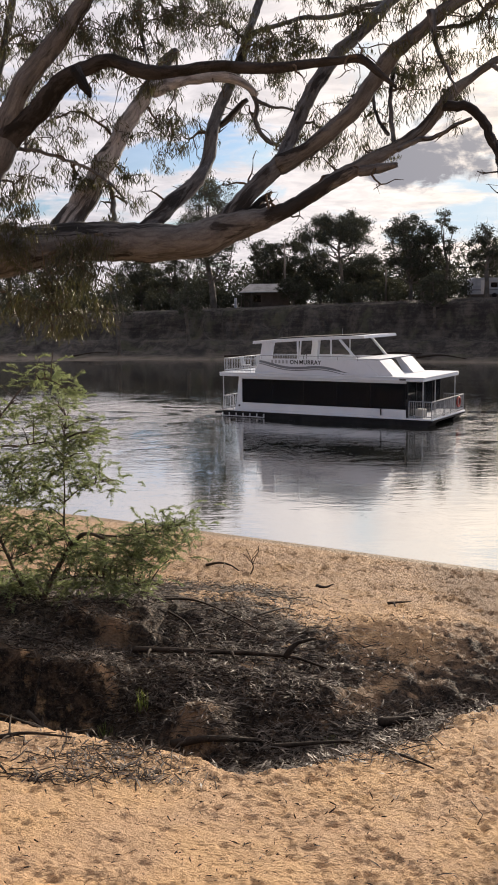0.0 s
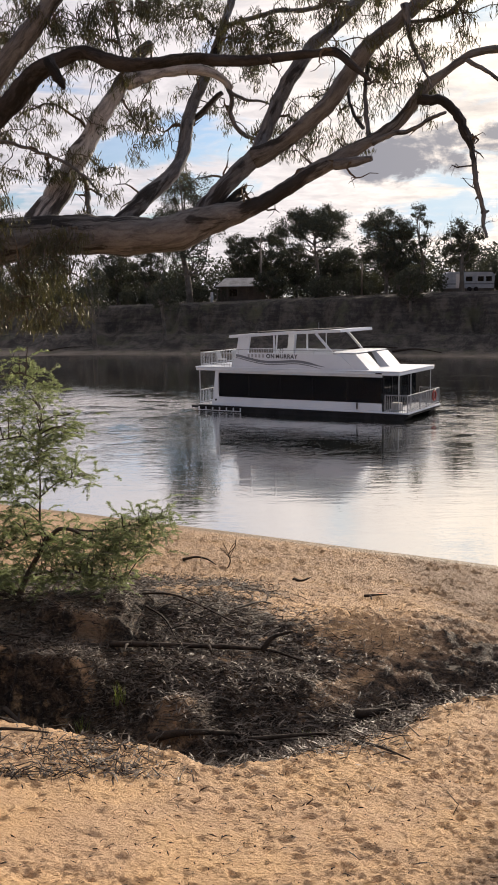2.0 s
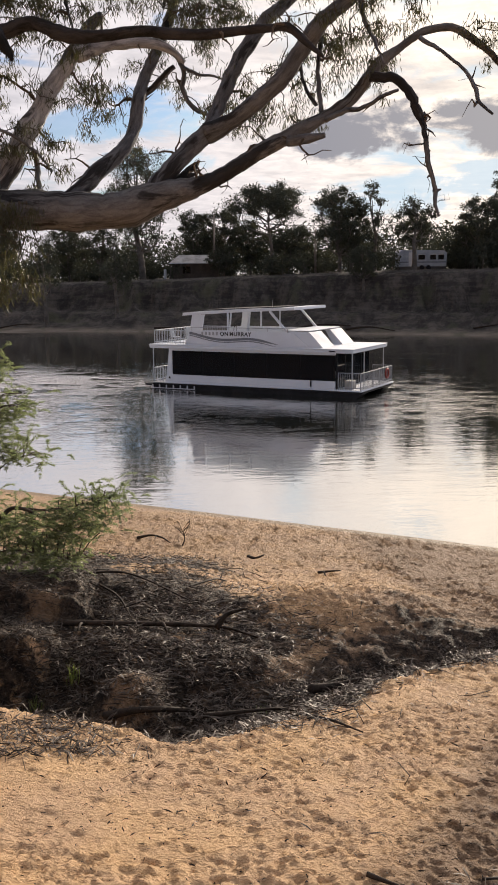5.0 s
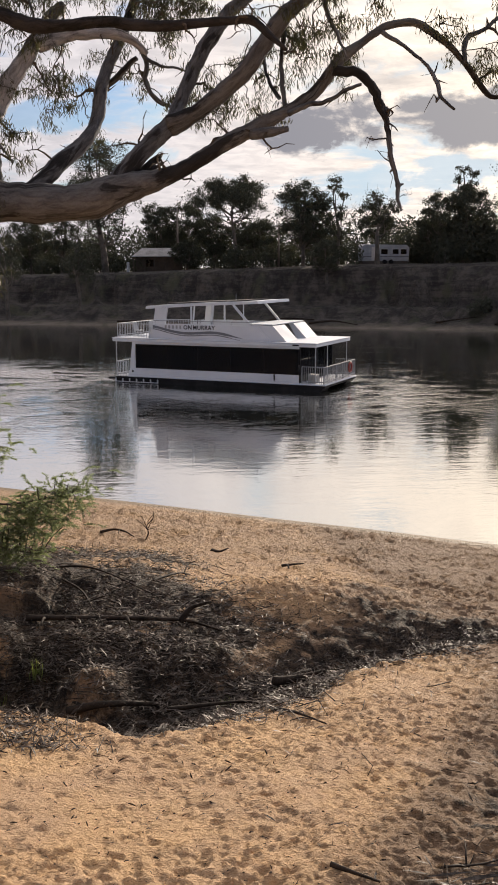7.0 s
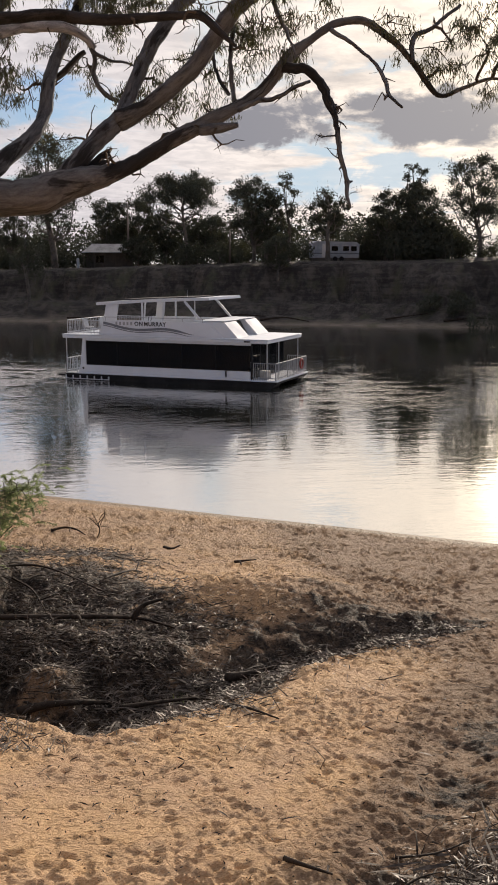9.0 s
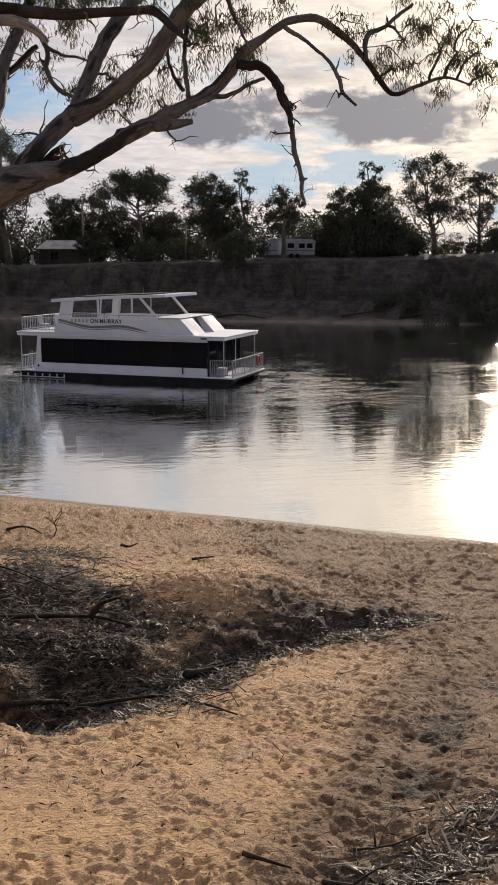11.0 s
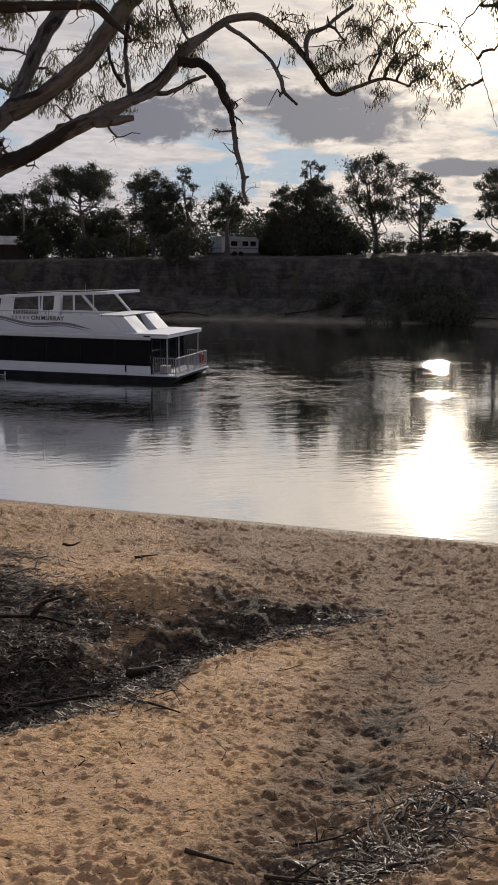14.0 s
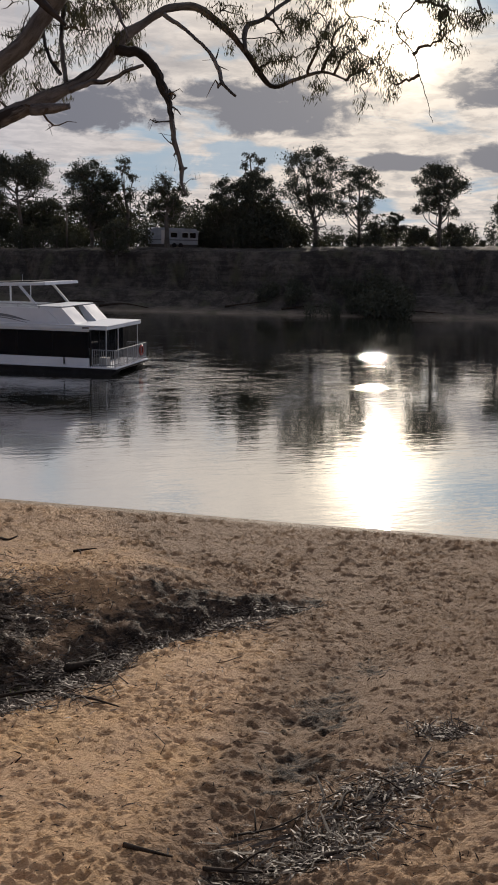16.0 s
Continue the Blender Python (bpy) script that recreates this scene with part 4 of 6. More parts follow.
def limb(tree, pts, bark=None):
    """One limb along the points (x, y, z, radius)."""
    a = np.array(pts)
    BOUGHS.append(a)
    k = len(BOUGHS)
    w, r = smooth_line(a[:, :3], a[:, 3] * (0.92 if a[0, 3] > 0.075 else 0.70), 0.05)
    rng = np.random.RandomState(k)
    kink = np.stack([np.convolve(rng.normal(size=len(w) + 6), np.ones(7) / 7, "valid") for _ in range(3)], 1)
    w = w + kink * np.minimum(r, 0.08)[:, None] * (0.30 if a[0, 3] > 0.075 else 0.75)
    if a[0, 3] < 0.075:
        bend = np.stack([np.convolve(rng.normal(size=len(w) + 8), np.ones(5) / 5, "valid")[2:2 + len(w)] for _ in range(3)], 1)
        w = w + bend * 0.022 * np.minimum(1.0, np.arange(len(w)) / 6.0)[:, None]
    sides = 18 if a[0, 3] > 0.15 else 12 if a[0, 3] > 0.06 else 8
    bough_part("limb", w - GUM0, r, sides, 0.22 if a[0, 3] > 0.1 else 0.30, k, bark or BARK, tree)


limb(gum, [(-4.21, 10.40, 6.59, 0.359), (-3.38, 10.40, 7.16, 0.298), (-2.64, 10.40, 7.45, 0.298), (-2.03, 10.40, 7.57, 0.278), (-1.55, 10.40, 7.60, 0.269), (-1.06, 10.40, 7.56, 0.246), (-0.58, 10.40, 7.60, 0.229), (-0.22, 10.40, 7.69, 0.208), (0.09, 10.40, 7.78, 0.148), (0.39, 10.40, 7.90, 0.105), (0.75, 10.40, 8.09, 0.093), (1.11, 10.40, 8.28, 0.100), (1.84, 10.46, 8.67, 0.077), (2.17, 10.49, 9.08, 0.071), (2.43, 10.52, 9.28, 0.059), (2.70, 10.55, 9.44, 0.053), (2.98, 10.58, 9.48, 0.054), (3.19, 10.62, 9.40, 0.047), (3.42, 10.65, 9.25, 0.044), (3.65, 10.68, 9.04, 0.041), (3.92, 10.71, 8.76, 0.034), (4.22, 10.74, 8.85, 0.028), (4.57, 10.77, 8.97, 0.021), (4.89, 10.80, 8.91, 0.011)], TAN_BARK)
limb(gum, [(-0.25, 10.40, 7.71, 0.148), (0.04, 10.53, 8.09, 0.125), (0.37, 10.67, 8.41, 0.115), (0.48, 10.80, 8.62, 0.104), (0.65, 10.93, 9.06, 0.099), (0.93, 11.07, 9.51, 0.095), (1.18, 11.20, 9.79, 0.089), (1.57, 11.33, 10.18, 0.085), (1.99, 11.47, 10.56, 0.072), (2.39, 11.60, 11.02, 0.059)])
limb(gum, [(0.36, 10.60, 8.39, 0.114), (0.55, 10.53, 8.47, 0.101), (0.81, 10.47, 8.63, 0.094), (1.13, 10.40, 8.89, 0.095), (1.34, 10.33, 9.18, 0.088), (1.55, 10.27, 9.43, 0.082), (1.78, 10.20, 9.62, 0.076), (2.01, 10.13, 9.79, 0.070), (2.36, 10.07, 10.00, 0.057), (2.79, 10.00, 10.23, 0.045)])
limb(gum, [(-2.02, 10.50, 7.65, 0.142), (-1.75, 10.67, 8.08, 0.129), (-1.52, 10.83, 8.52, 0.110), (-1.28, 11.00, 8.94, 0.096), (-1.08, 11.17, 9.30, 0.082), (-0.91, 11.33, 9.63, 0.072), (-0.77, 11.50, 9.78, 0.062)], PALE_BARK)
limb(gum, [(-1.05, 11.10, 9.29, 0.081), (-0.78, 11.19, 9.39, 0.068), (-0.46, 11.28, 9.46, 0.062), (-0.14, 11.36, 9.45, 0.055), (0.03, 11.45, 9.40, 0.050), (0.13, 11.52, 9.30, 0.046)], PALE_BARK)
limb(gum, [(0.10, 11.50, 9.33, 0.047), (0.15, 11.54, 9.18, 0.040), (0.11, 11.60, 9.04, 0.040), (0.17, 11.62, 8.90, 0.034), (0.25, 11.66, 8.83, 0.036), (0.38, 11.71, 8.80, 0.028), (0.58, 11.80, 8.75, 0.019)])
limb(gum, [(0.11, 11.52, 9.28, 0.036), (0.30, 11.5, 9.17, 0.030), (0.50, 11.5, 9.14, 0.022), (0.72, 11.45, 9.05, 0.016)])
limb(gum, [(-1.10, 10.50, 7.69, 0.125), (-0.80, 10.72, 8.02, 0.109), (-0.54, 10.94, 8.27, 0.098), (-0.44, 11.17, 8.49, 0.087), (-0.38, 11.39, 8.86, 0.082), (-0.27, 11.61, 9.24, 0.077), (-0.12, 11.83, 9.56, 0.072), (-0.01, 12.06, 9.93, 0.066), (0.10, 12.28, 10.32, 0.060), (0.28, 12.50, 10.84, 0.047)])
limb(gum, [(-0.37, 11.60, 8.90, 0.056), (-0.16, 11.45, 9.04, 0.055), (0.01, 11.30, 9.22, 0.034)])
limb(gum, [(-4.02, 10.30, 7.07, 0.327), (-3.21, 10.21, 7.94, 0.183), (-2.51, 10.11, 8.54, 0.130), (-2.19, 10.02, 8.77, 0.111), (-1.87, 9.93, 9.07, 0.092), (-1.63, 9.83, 9.20, 0.087), (-1.33, 9.74, 9.28, 0.065), (-1.10, 9.64, 9.17, 0.071), (-0.90, 9.55, 9.11, 0.064), (-0.60, 9.46, 9.10, 0.058), (-0.28, 9.36, 9.13, 0.051), (0.05, 9.27, 9.07, 0.051), (0.46, 9.18, 9.07, 0.045), (0.86, 9.08, 9.09, 0.039), (1.06, 8.99, 9.08, 0.044), (1.20, 8.89, 8.93, 0.033), (1.34, 8.80, 8.79, 0.016)], BLACK_BARK)
limb(gum, [(-1.61, 9.60, 9.18, 0.075), (-1.52, 9.55, 9.01, 0.062), (-1.47, 9.50, 8.89, 0.018)], BLACK_BARK)
limb(gum, [(-2.82, 10.20, 8.07, 0.177), (-2.52, 10.13, 8.51, 0.158), (-2.37, 10.07, 8.86, 0.129), (-2.11, 10.00, 9.23, 0.110), (-1.80, 9.93, 9.58, 0.092), (-1.55, 9.87, 9.88, 0.082), (-1.31, 9.80, 10.22, 0.069)], BARK)
limb(gum, [(-2.94, 10.40, 8.59, 0.078), (-2.63, 10.50, 9.29, 0.059), (-2.53, 10.60, 9.66, 0.053), (-2.45, 10.70, 10.14, 0.047), (-2.41, 10.80, 10.51, 0.041)])
limb(gum, [(-2.42, 10.20, 8.54, 0.038), (-1.97, 10.30, 8.48, 0.031), (-1.61, 10.40, 8.34, 0.028), (-1.42, 10.50, 8.21, 0.025), (-1.29, 10.60, 8.00, 0.016)])
limb(gum, [(-1.41, 10.60, 7.68, 0.051), (-1.45, 10.80, 8.03, 0.045), (-1.55, 11.00, 8.29, 0.033)])
limb(gum, [(-0.12, 12.00, 9.66, 0.044), (0.06, 11.93, 10.03, 0.044), (0.28, 11.87, 10.13, 0.040), (0.60, 11.80, 10.21, 0.036), (0.95, 11.73, 10.22, 0.036), (1.30, 11.67, 10.28, 0.036), (1.62, 11.60, 10.31, 0.036)])
# the dead branch that hangs down, knotty and kinked, with stubs and bare side twigs
limb(gum, [(2.04, 10.30, 8.91, 0.070), (2.28, 10.22, 8.89, 0.060), (2.39, 10.20, 8.80, 0.060), (2.51, 10.14, 8.62, 0.055), (2.555, 10.11, 8.52, 0.060), (2.575, 10.09, 8.46, 0.044), (2.59, 10.04, 8.31, 0.036), (2.61, 9.99, 8.10, 0.034), (2.62, 9.96, 7.98, 0.038), (2.655, 9.92, 7.84, 0.032), (2.67, 9.89, 7.72, 0.032), (2.65, 9.85, 7.59, 0.024), (2.67, 9.83, 7.53, 0.020), (2.685, 9.80, 7.47, 0.012)])
limb(gum, [(2.55, 10.11, 8.52, 0.046), (2.59, 10.10, 8.48, 0.042), (2.62, 10.10, 8.475, 0.018)])
limb(gum, [(2.60, 10.02, 8.35, 0.018), (2.65, 10.00, 8.32, 0.013), (2.69, 10.00, 8.28, 0.006)])
limb(gum, [(2.59, 10.02, 8.21, 0.016), (2.49, 10.00, 8.20, 0.012), (2.42, 10.00, 8.185, 0.010), (2.36, 10.00, 8.22, 0.005)])
limb(gum, [(2.43, 10.00, 8.19, 0.009), (2.42, 10.00, 8.215, 0.007), (2.41, 10.00, 8.23, 0.005)])
limb(gum, [(2.61, 9.97, 7.97, 0.012), (2.55, 9.98, 8.01, 0.008), (2.48, 10.00, 8.09, 0.005)])
limb(gum, [(2.64, 9.94, 7.92, 0.020), (2.62, 9.95, 7.89, 0.016), (2.595, 9.95, 7.87, 0.008)])
limb(gum, [(2.66, 9.90, 7.74, 0.030), (2.70, 9.91, 7.73, 0.024), (2.74, 9.92, 7.75, 0.008)])
limb(gum, [(1.60, 10.30, 8.46, 0.050), (1.78, 10.15, 8.56, 0.040), (1.95, 10.00, 8.57, 0.034), (2.10, 9.85, 8.64, 0.030), (2.23, 9.70, 8.69, 0.021)])
limb(gum, [(2.60, 10.40, 9.34, 0.039), (2.84, 10.30, 9.15, 0.032), (3.01, 10.20, 8.99, 0.029), (3.12, 10.10, 8.77, 0.034), (3.14, 10.00, 8.61, 0.028), (3.24, 9.90, 8.49, 0.020)])
limb(gum, [(3.12, 10.02, 8.63, 0.026), (3.09, 10.02, 8.60, 0.020), (3.08, 10.02, 8.57, 0.010)])
limb(gum, [(3.08, 10.14, 8.86, 0.016), (3.11, 10.14, 8.92, 0.012), (3.13, 10.14, 9.00, 0.006)])
limb(gum, [(3.57, 10.60, 9.08, 0.034), (3.58, 10.66, 9.24, 0.034), (3.65, 10.72, 9.40, 0.034), (3.85, 10.78, 9.49, 0.031), (4.01, 10.84, 9.62, 0.028), (4.21, 10.90, 9.78, 0.021)])
limb(gum, [(1.21, 10.30, 8.29, 0.068), (1.38, 10.15, 8.29, 0.061), (1.54, 10.00, 8.29, 0.036)])
limb(gum, [(1.89, 10.10, 9.80, 0.057), (1.94, 10.03, 9.45, 0.037), (2.02, 9.97, 9.23, 0.031), (2.11, 9.90, 8.97, 0.012)])
limb(gum, [(5.33, 9.60, 9.89, 0.021), (5.12, 9.56, 9.53, 0.016), (4.92, 9.51, 9.33, 0.013), (4.86, 9.47, 9.16, 0.011), (5.03, 9.43, 8.96, 0.009), (5.09, 9.39, 8.75, 0.008), (5.19, 9.34, 8.48, 0.007), (5.24, 9.30, 8.28, 0.004)])
limb(gum, [(1.60, 10.50, 8.59, 0.038), (1.58, 10.60, 8.70, 0.032), (1.57, 10.70, 9.00, 0.029), (1.63, 10.80, 9.37, 0.027), (1.77, 10.90, 9.80, 0.020)])
limb(gum, [(1.55, 10.60, 8.69, 0.029), (1.46, 10.73, 8.85, 0.026), (1.40, 10.87, 9.10, 0.023), (1.39, 11.00, 9.35, 0.020)])
limb(gum, [(-0.07, 10.42, 7.76, 0.090), (0.03, 10.55, 7.88, 0.062), (0.11, 10.65, 7.95, 0.066), (0.16, 10.75, 8.03, 0.040), (0.24, 10.85, 8.09, 0.044), (0.29, 10.90, 8.14, 0.012)], BLACK_BARK)
limb(gum, [(0.12, 10.68, 7.95, 0.040), (0.22, 10.72, 7.98, 0.026), (0.28, 10.74, 8.00, 0.010)], BLACK_BARK)
limb(gum, [(4.73, 10.20, 10.49, 0.049), (5.06, 10.00, 10.14, 0.041), (5.43, 9.80, 9.96, 0.034), (5.75, 9.60, 9.72, 0.027), (5.85, 9.40, 9.40, 0.017)])
limb(gum, [(3.11, 9.80, 10.42, 0.039), (2.77, 9.90, 10.04, 0.045), (2.46, 10.00, 9.81, 0.038), (2.27, 10.10, 9.68, 0.032), (1.94, 10.20, 9.65, 0.025)])
limb(gum, [(-0.76, 10.60, 10.53, 0.053), (-1.07, 10.60, 10.15, 0.046), (-1.07, 10.60, 9.75, 0.033), (-1.02, 10.60, 9.41, 0.013)])
# short dead twigs along the limbs
rng = np.random.RandomState(12)
g = Geo()
for a in BOUGHS:
    for k in range(max(1, int(0.9 * np.linalg.norm(np.diff(a[:, :3], axis=0), axis=1).sum()))):
        i = rng.randint(1, len(a))
        t = rng.rand()
        p = a[i - 1, :3] * (1 - t) + a[i, :3] * t
        way_ = rng.normal(size=3) + np.array([0, 0, 0.2])
        way_ /= np.linalg.norm(way_)
        L = rng.uniform(0.05, 0.16)
        q = p + way_ * L * 0.5 + rng.normal(size=3) * 0.03
        e = p + way_ * L + rng.normal(size=3) * 0.06 + np.array([0, 0, -0.03])
        r0 = min(0.014, a[i, 3] * 0.5)
        g.tube(np.array([p, q, e]) - GUM0, [r0, r0 * 0.7, 0.002], 5, 0.08)
for a in BOUGHS:
    if a[0, 3] > 0.2:
        a = a[3:]
    for k in range(max(1, int(0.9 * np.linalg.norm(np.diff(a[:, :3], axis=0), axis=1).sum()))):
        i = rng.randint(1, len(a))
        if a[i, 3] < 0.04:
            continue
        p = a[i, :3]
        turn_ = rng.uniform(0, 6.28)
        run = np.array([math.cos(turn_), 0.35 * math.sin(turn_), rng.normal() * 0.5 - 0.15])
        pts = [p]
        for j in range(rng.randint(5, 9)):
            run = run + rng.normal(size=3) * np.array([0.48, 0.3, 0.48])
            run[2] -= 0.06
            run /= np.linalg.norm(run)
            pts.append(pts[-1] + run * rng.uniform(0.05, 0.10) * (1.0 if a[i, 3] > 0.045 else 0.55))
        r0 = min(0.017, a[i, 3] * 0.5)
        g.tube(np.array(pts) - GUM0, np.linspace(r0, 0.003, len(pts)), 5, 0.05)
        for j in range(2):
            o = pts[rng.randint(2, len(pts))]
            way_ = rng.normal(size=3) * (1, 0.5, 1)
            way_ /= np.linalg.norm(way_)
            g.tube(np.array([o, o + way_ * 0.05 + rng.normal(size=3) * 0.02, o + way_ * 0.11 + (0, 0, -0.02)]) - GUM0, [0.006, 0.004, 0.0015], 4, 0.06)
tagged(part("brushwood", g, DARK_BARK, gum, "thin bare twigs"), kind="stuff")


def winding(rng, p, q, n, amount):
    """A crooked line from p to q."""
    t = np.linspace(0, 1, n)[:, None]
    L = np.linalg.norm(q - p)
    kink = np.cumsum(rng.normal(size=(n, 3)), axis=0)
    kink = kink - kink[0] - t * (kink[-1] - kink[0])
    return p * (1 - t) + q * t + kink * L * amount + np.array([0, 0, 0.10]) * L * np.sin(np.pi * t)


ALONG = np.vstack([smooth_line(a[:, :3], a[:, 3], 0.15)[0] for a in BOUGHS])


def tuft(tree, x, y, z, rx, rz, n):
    """A crooked branchlet from the nearest limb, with bunches of hanging leaves; n bunches."""
    rng = np.random.RandomState(int(abs(x * 131 + z * 977 + y * 37)) % 99991)
    twigs, lv = Geo(), Geo()
    heart = np.array([x, y, z])
    root = ALONG[np.argmin(np.linalg.norm((ALONG - heart) * (1, 1, 1.3), axis=1))]
    nodes = [heart]
    if 0.15 < np.linalg.norm(root - heart) < 3.0:
        way_ = winding(rng, root, heart, 9, 0.055)
        twigs.tube(way_ - GUM0, np.linspace(0.019, 0.009, 9), 6, 0.06)
        nodes = list(way_[3:])
    for k in range(max(4, int(n * (0.92 if z > 9.5 else 0.70)))):
        c = heart + rng.normal(size=3) * np.array([rx, 0.5 * rx, rz]) * 0.62
        near_ = nodes[int(np.argmin([np.linalg.norm(c - o) + 0.12 * rng.rand() for o in nodes]))]
        line = winding(rng, near_, c, 6, 0.09)
        twigs.tube(line - GUM0, np.linspace(0.0075, 0.003, 6), 4, 0.06)
        nodes.append(line[4])
        m = rng.randint(30, 62)
        t = rng.rand(m)[:, None] ** 0.6
        b_ = line[3] * (1 - t) + c * t + rng.normal(size=(m, 3)) * np.array([0.05, 0.05, 0.035])
        w_ = np.stack([rng.normal(size=m) * 0.42, rng.normal(size=m) * 0.42, -np.ones(m) + rng.normal(size=m) * 0.3], 1)
        lv.slips(b_ - GUM0, w_, rng.uniform(0.045, 0.100, m), rng.uniform(0.007, 0.013, m), rng)
    tagged(part("brushwood", twigs, DARK_BARK, tree), kind="stuff")
    tagged(part("foliage", lv, GUM_LEAF, tree, "drooping narrow grey-green leaves"), kind="stuff")


tuft(gum, -2.29, 10.40, 9.71, 0.43, 0.80, 66)
tuft(gum, -1.58, 10.00, 9.60, 0.53, 0.36, 66)
tuft(gum, -1.21, 10.60, 9.58, 0.44, 0.44, 55)
tuft(gum, -2.39, 10.60, 8.67, 0.38, 0.56, 44)
tuft(gum, -2.05, 10.80, 8.94, 0.45, 0.38, 28)
tuft(gum, -0.98, 11.20, 8.91, 0.30, 0.33, 33)
tuft(gum, -0.68, 11.40, 8.81, 0.30, 0.34, 22)
tuft(gum, 0.25, 11.60, 9.82, 0.55, 0.41, 55)
tuft(gum, 0.64, 11.50, 9.91, 0.34, 0.34, 39)
tuft(gum, -0.47, 11.80, 10.19, 0.56, 0.35, 33)
tuft(gum, 0.05, 11.80, 9.16, 0.35, 0.42, 15)
tuft(gum, 0.92, 11.00, 8.76, 0.29, 0.29, 24)
tuft(gum, 1.33, 10.80, 9.95, 0.45, 0.19, 22)
tuft(gum, 1.85, 10.00, 9.34, 0.41, 0.36, 22)
tuft(gum, 1.16, 10.90, 8.92, 0.39, 0.39, 15)
tuft(gum, 0.60, 11.00, 8.76, 0.23, 0.26, 15)
tuft(gum, -1.94, 9.60, 7.15, 0.45, 0.34, 72)
tuft(gum, -1.77, 9.50, 6.82, 0.42, 0.25, 46)
tuft(gum, -2.37, 9.80, 7.55, 0.35, 0.35, 39)
tuft(gum, -1.61, 9.70, 7.43, 0.26, 0.23, 26)
tuft(gum, -1.44, 10.60, 8.07, 0.31, 0.31, 26)
tuft(gum, -1.84, 10.50, 8.24, 0.37, 0.25, 15)
tuft(gum, -2.38, 10.20, 8.04, 0.30, 0.30, 26)
tuft(gum, 2.19, 10.00, 9.71, 0.47, 0.27, 25)
tuft(gum, 1.73, 10.60, 9.14, 0.31, 0.38, 10)
tuft(gum, 2.12, 10.20, 9.22, 0.24, 0.24, 8)
tuft(gum, 4.01, 10.60, 9.30, 0.38, 0.31, 24)
tuft(gum, 4.34, 10.40, 9.18, 0.37, 0.31, 28)
tuft(gum, 4.82, 10.40, 9.16, 0.31, 0.37, 27)
tuft(gum, 4.99, 10.30, 8.91, 0.24, 0.30, 14)
tuft(gum, 4.69, 10.30, 9.48, 0.37, 0.18, 14)
tuft(gum, 5.44, 9.40, 9.42, 0.33, 0.22, 24)
tuft(gum, 5.39, 9.40, 9.19, 0.22, 0.22, 14)
tuft(gum, 4.93, 9.60, 8.68, 0.17, 0.17, 4)
tuft(gum, 3.92, 10.70, 9.02, 0.32, 0.25, 11)
tuft(gum, 1.85, 10.90, 9.29, 0.39, 0.32, 20)
tuft(gum, 1.20, 11.00, 9.14, 0.39, 0.39, 20)
tuft(gum, 2.28, 10.60, 9.15, 0.19, 0.25, 10)
tuft(gum, 1.27, 10.60, 8.57, 0.38, 0.19, 8)
tuft(gum, 3.25, 10.50, 9.45, 0.31, 0.12, 10)
tuft(gum, -0.79, 10.80, 10.03, 0.38, 0.26, 33)
tuft(gum, -2.11, 10.20, 10.20, 0.97, 0.24, 55)
tuft(gum, -0.18, 11.00, 10.49, 1.04, 0.26, 44)
tuft(gum, 1.86, 10.40, 10.32, 0.98, 0.25, 34)
tuft(gum, 4.53, 10.30, 9.99, 1.22, 0.24, 31)

# ---- wattle sapling on the shelf ----
def wattle(x, y, stems, masses, seed, label):
    """Winding dark stems, and loose masses of feathery sprays (x, z, half width, half height, number) round their ends."""
    rng = np.random.RandomState(seed)
    z = ground_at(x, y)
    o = np.array([x, y, z])
    ob = thing("wattle_bush", (x, y, z), label, "bush")
    spine = []
    for pts, r in stems:
        p = np.array(pts, float) - o
        part("stem", Geo().tube(p, np.linspace(r, r * 0.35, len(p)), 8, 0.06, 0.12, seed), DARK_BARK, ob, smooth=True)
        spine.append(smooth_line(p, np.ones(len(p)), 0.08)[0])
    spine = np.vstack(spine)
    tw, lv = Geo(), Geo()
    for cx, cz, rx, rz, n in masses:
        c = np.array([cx, y, cz]) - o
        for k in range(max(2, n // 7)):
            q = rng.normal(size=3) * np.array([rx, 0.4, rz]) * 0.6
            e = c + q
            s_ = spine[np.argmin(np.linalg.norm(spine - e - (0, 0, -0.15), axis=1))]
            tw.tube([s_, s_ * 0.45 + e * 0.55 + (0, 0, 0.05), e], [0.010, 0.007, 0.004], 4, 0.1)
        for k in range(n):
            q = rng.normal(size=3) * 0.55
            p = c + q * np.array([rx, 0.5, rz])
            d = np.array([q[0] * 0.5 + rng.normal() * 0.8, rng.normal() * 0.7, rng.normal() * 0.30 + 0.06])
            d /= np.linalg.norm(d)
            L = rng.uniform(0.14, 0.36)
            e = p + d * L + np.array([0, 0, -0.05])
            mid = (p + e) / 2 + np.array([0, 0, 0.05])
            tw.tube([p, mid, e], [0.004, 0.003, 0.0015], 3)
            m = rng.randint(40, 66)
            t2 = rng.rand(m)[:, None] ** 0.8
            b_ = (1 - t2) ** 2 * p + 2 * t2 * (1 - t2) * mid + t2 ** 2 * e
            w_ = d * 0.9 + rng.normal(size=(m, 3)) * np.array([0.7, 0.7, 0.35])
            lv.slips(b_, w_, rng.uniform(0.025, 0.07, m), rng.uniform(0.008, 0.015, m), rng)
    tagged(part("brushwood", tw, DARK_BARK, ob), kind="stuff")
    tagged(part("foliage", lv, WATTLE_LEAF, ob, "feathery bright green foliage"), kind="stuff")
    return ob


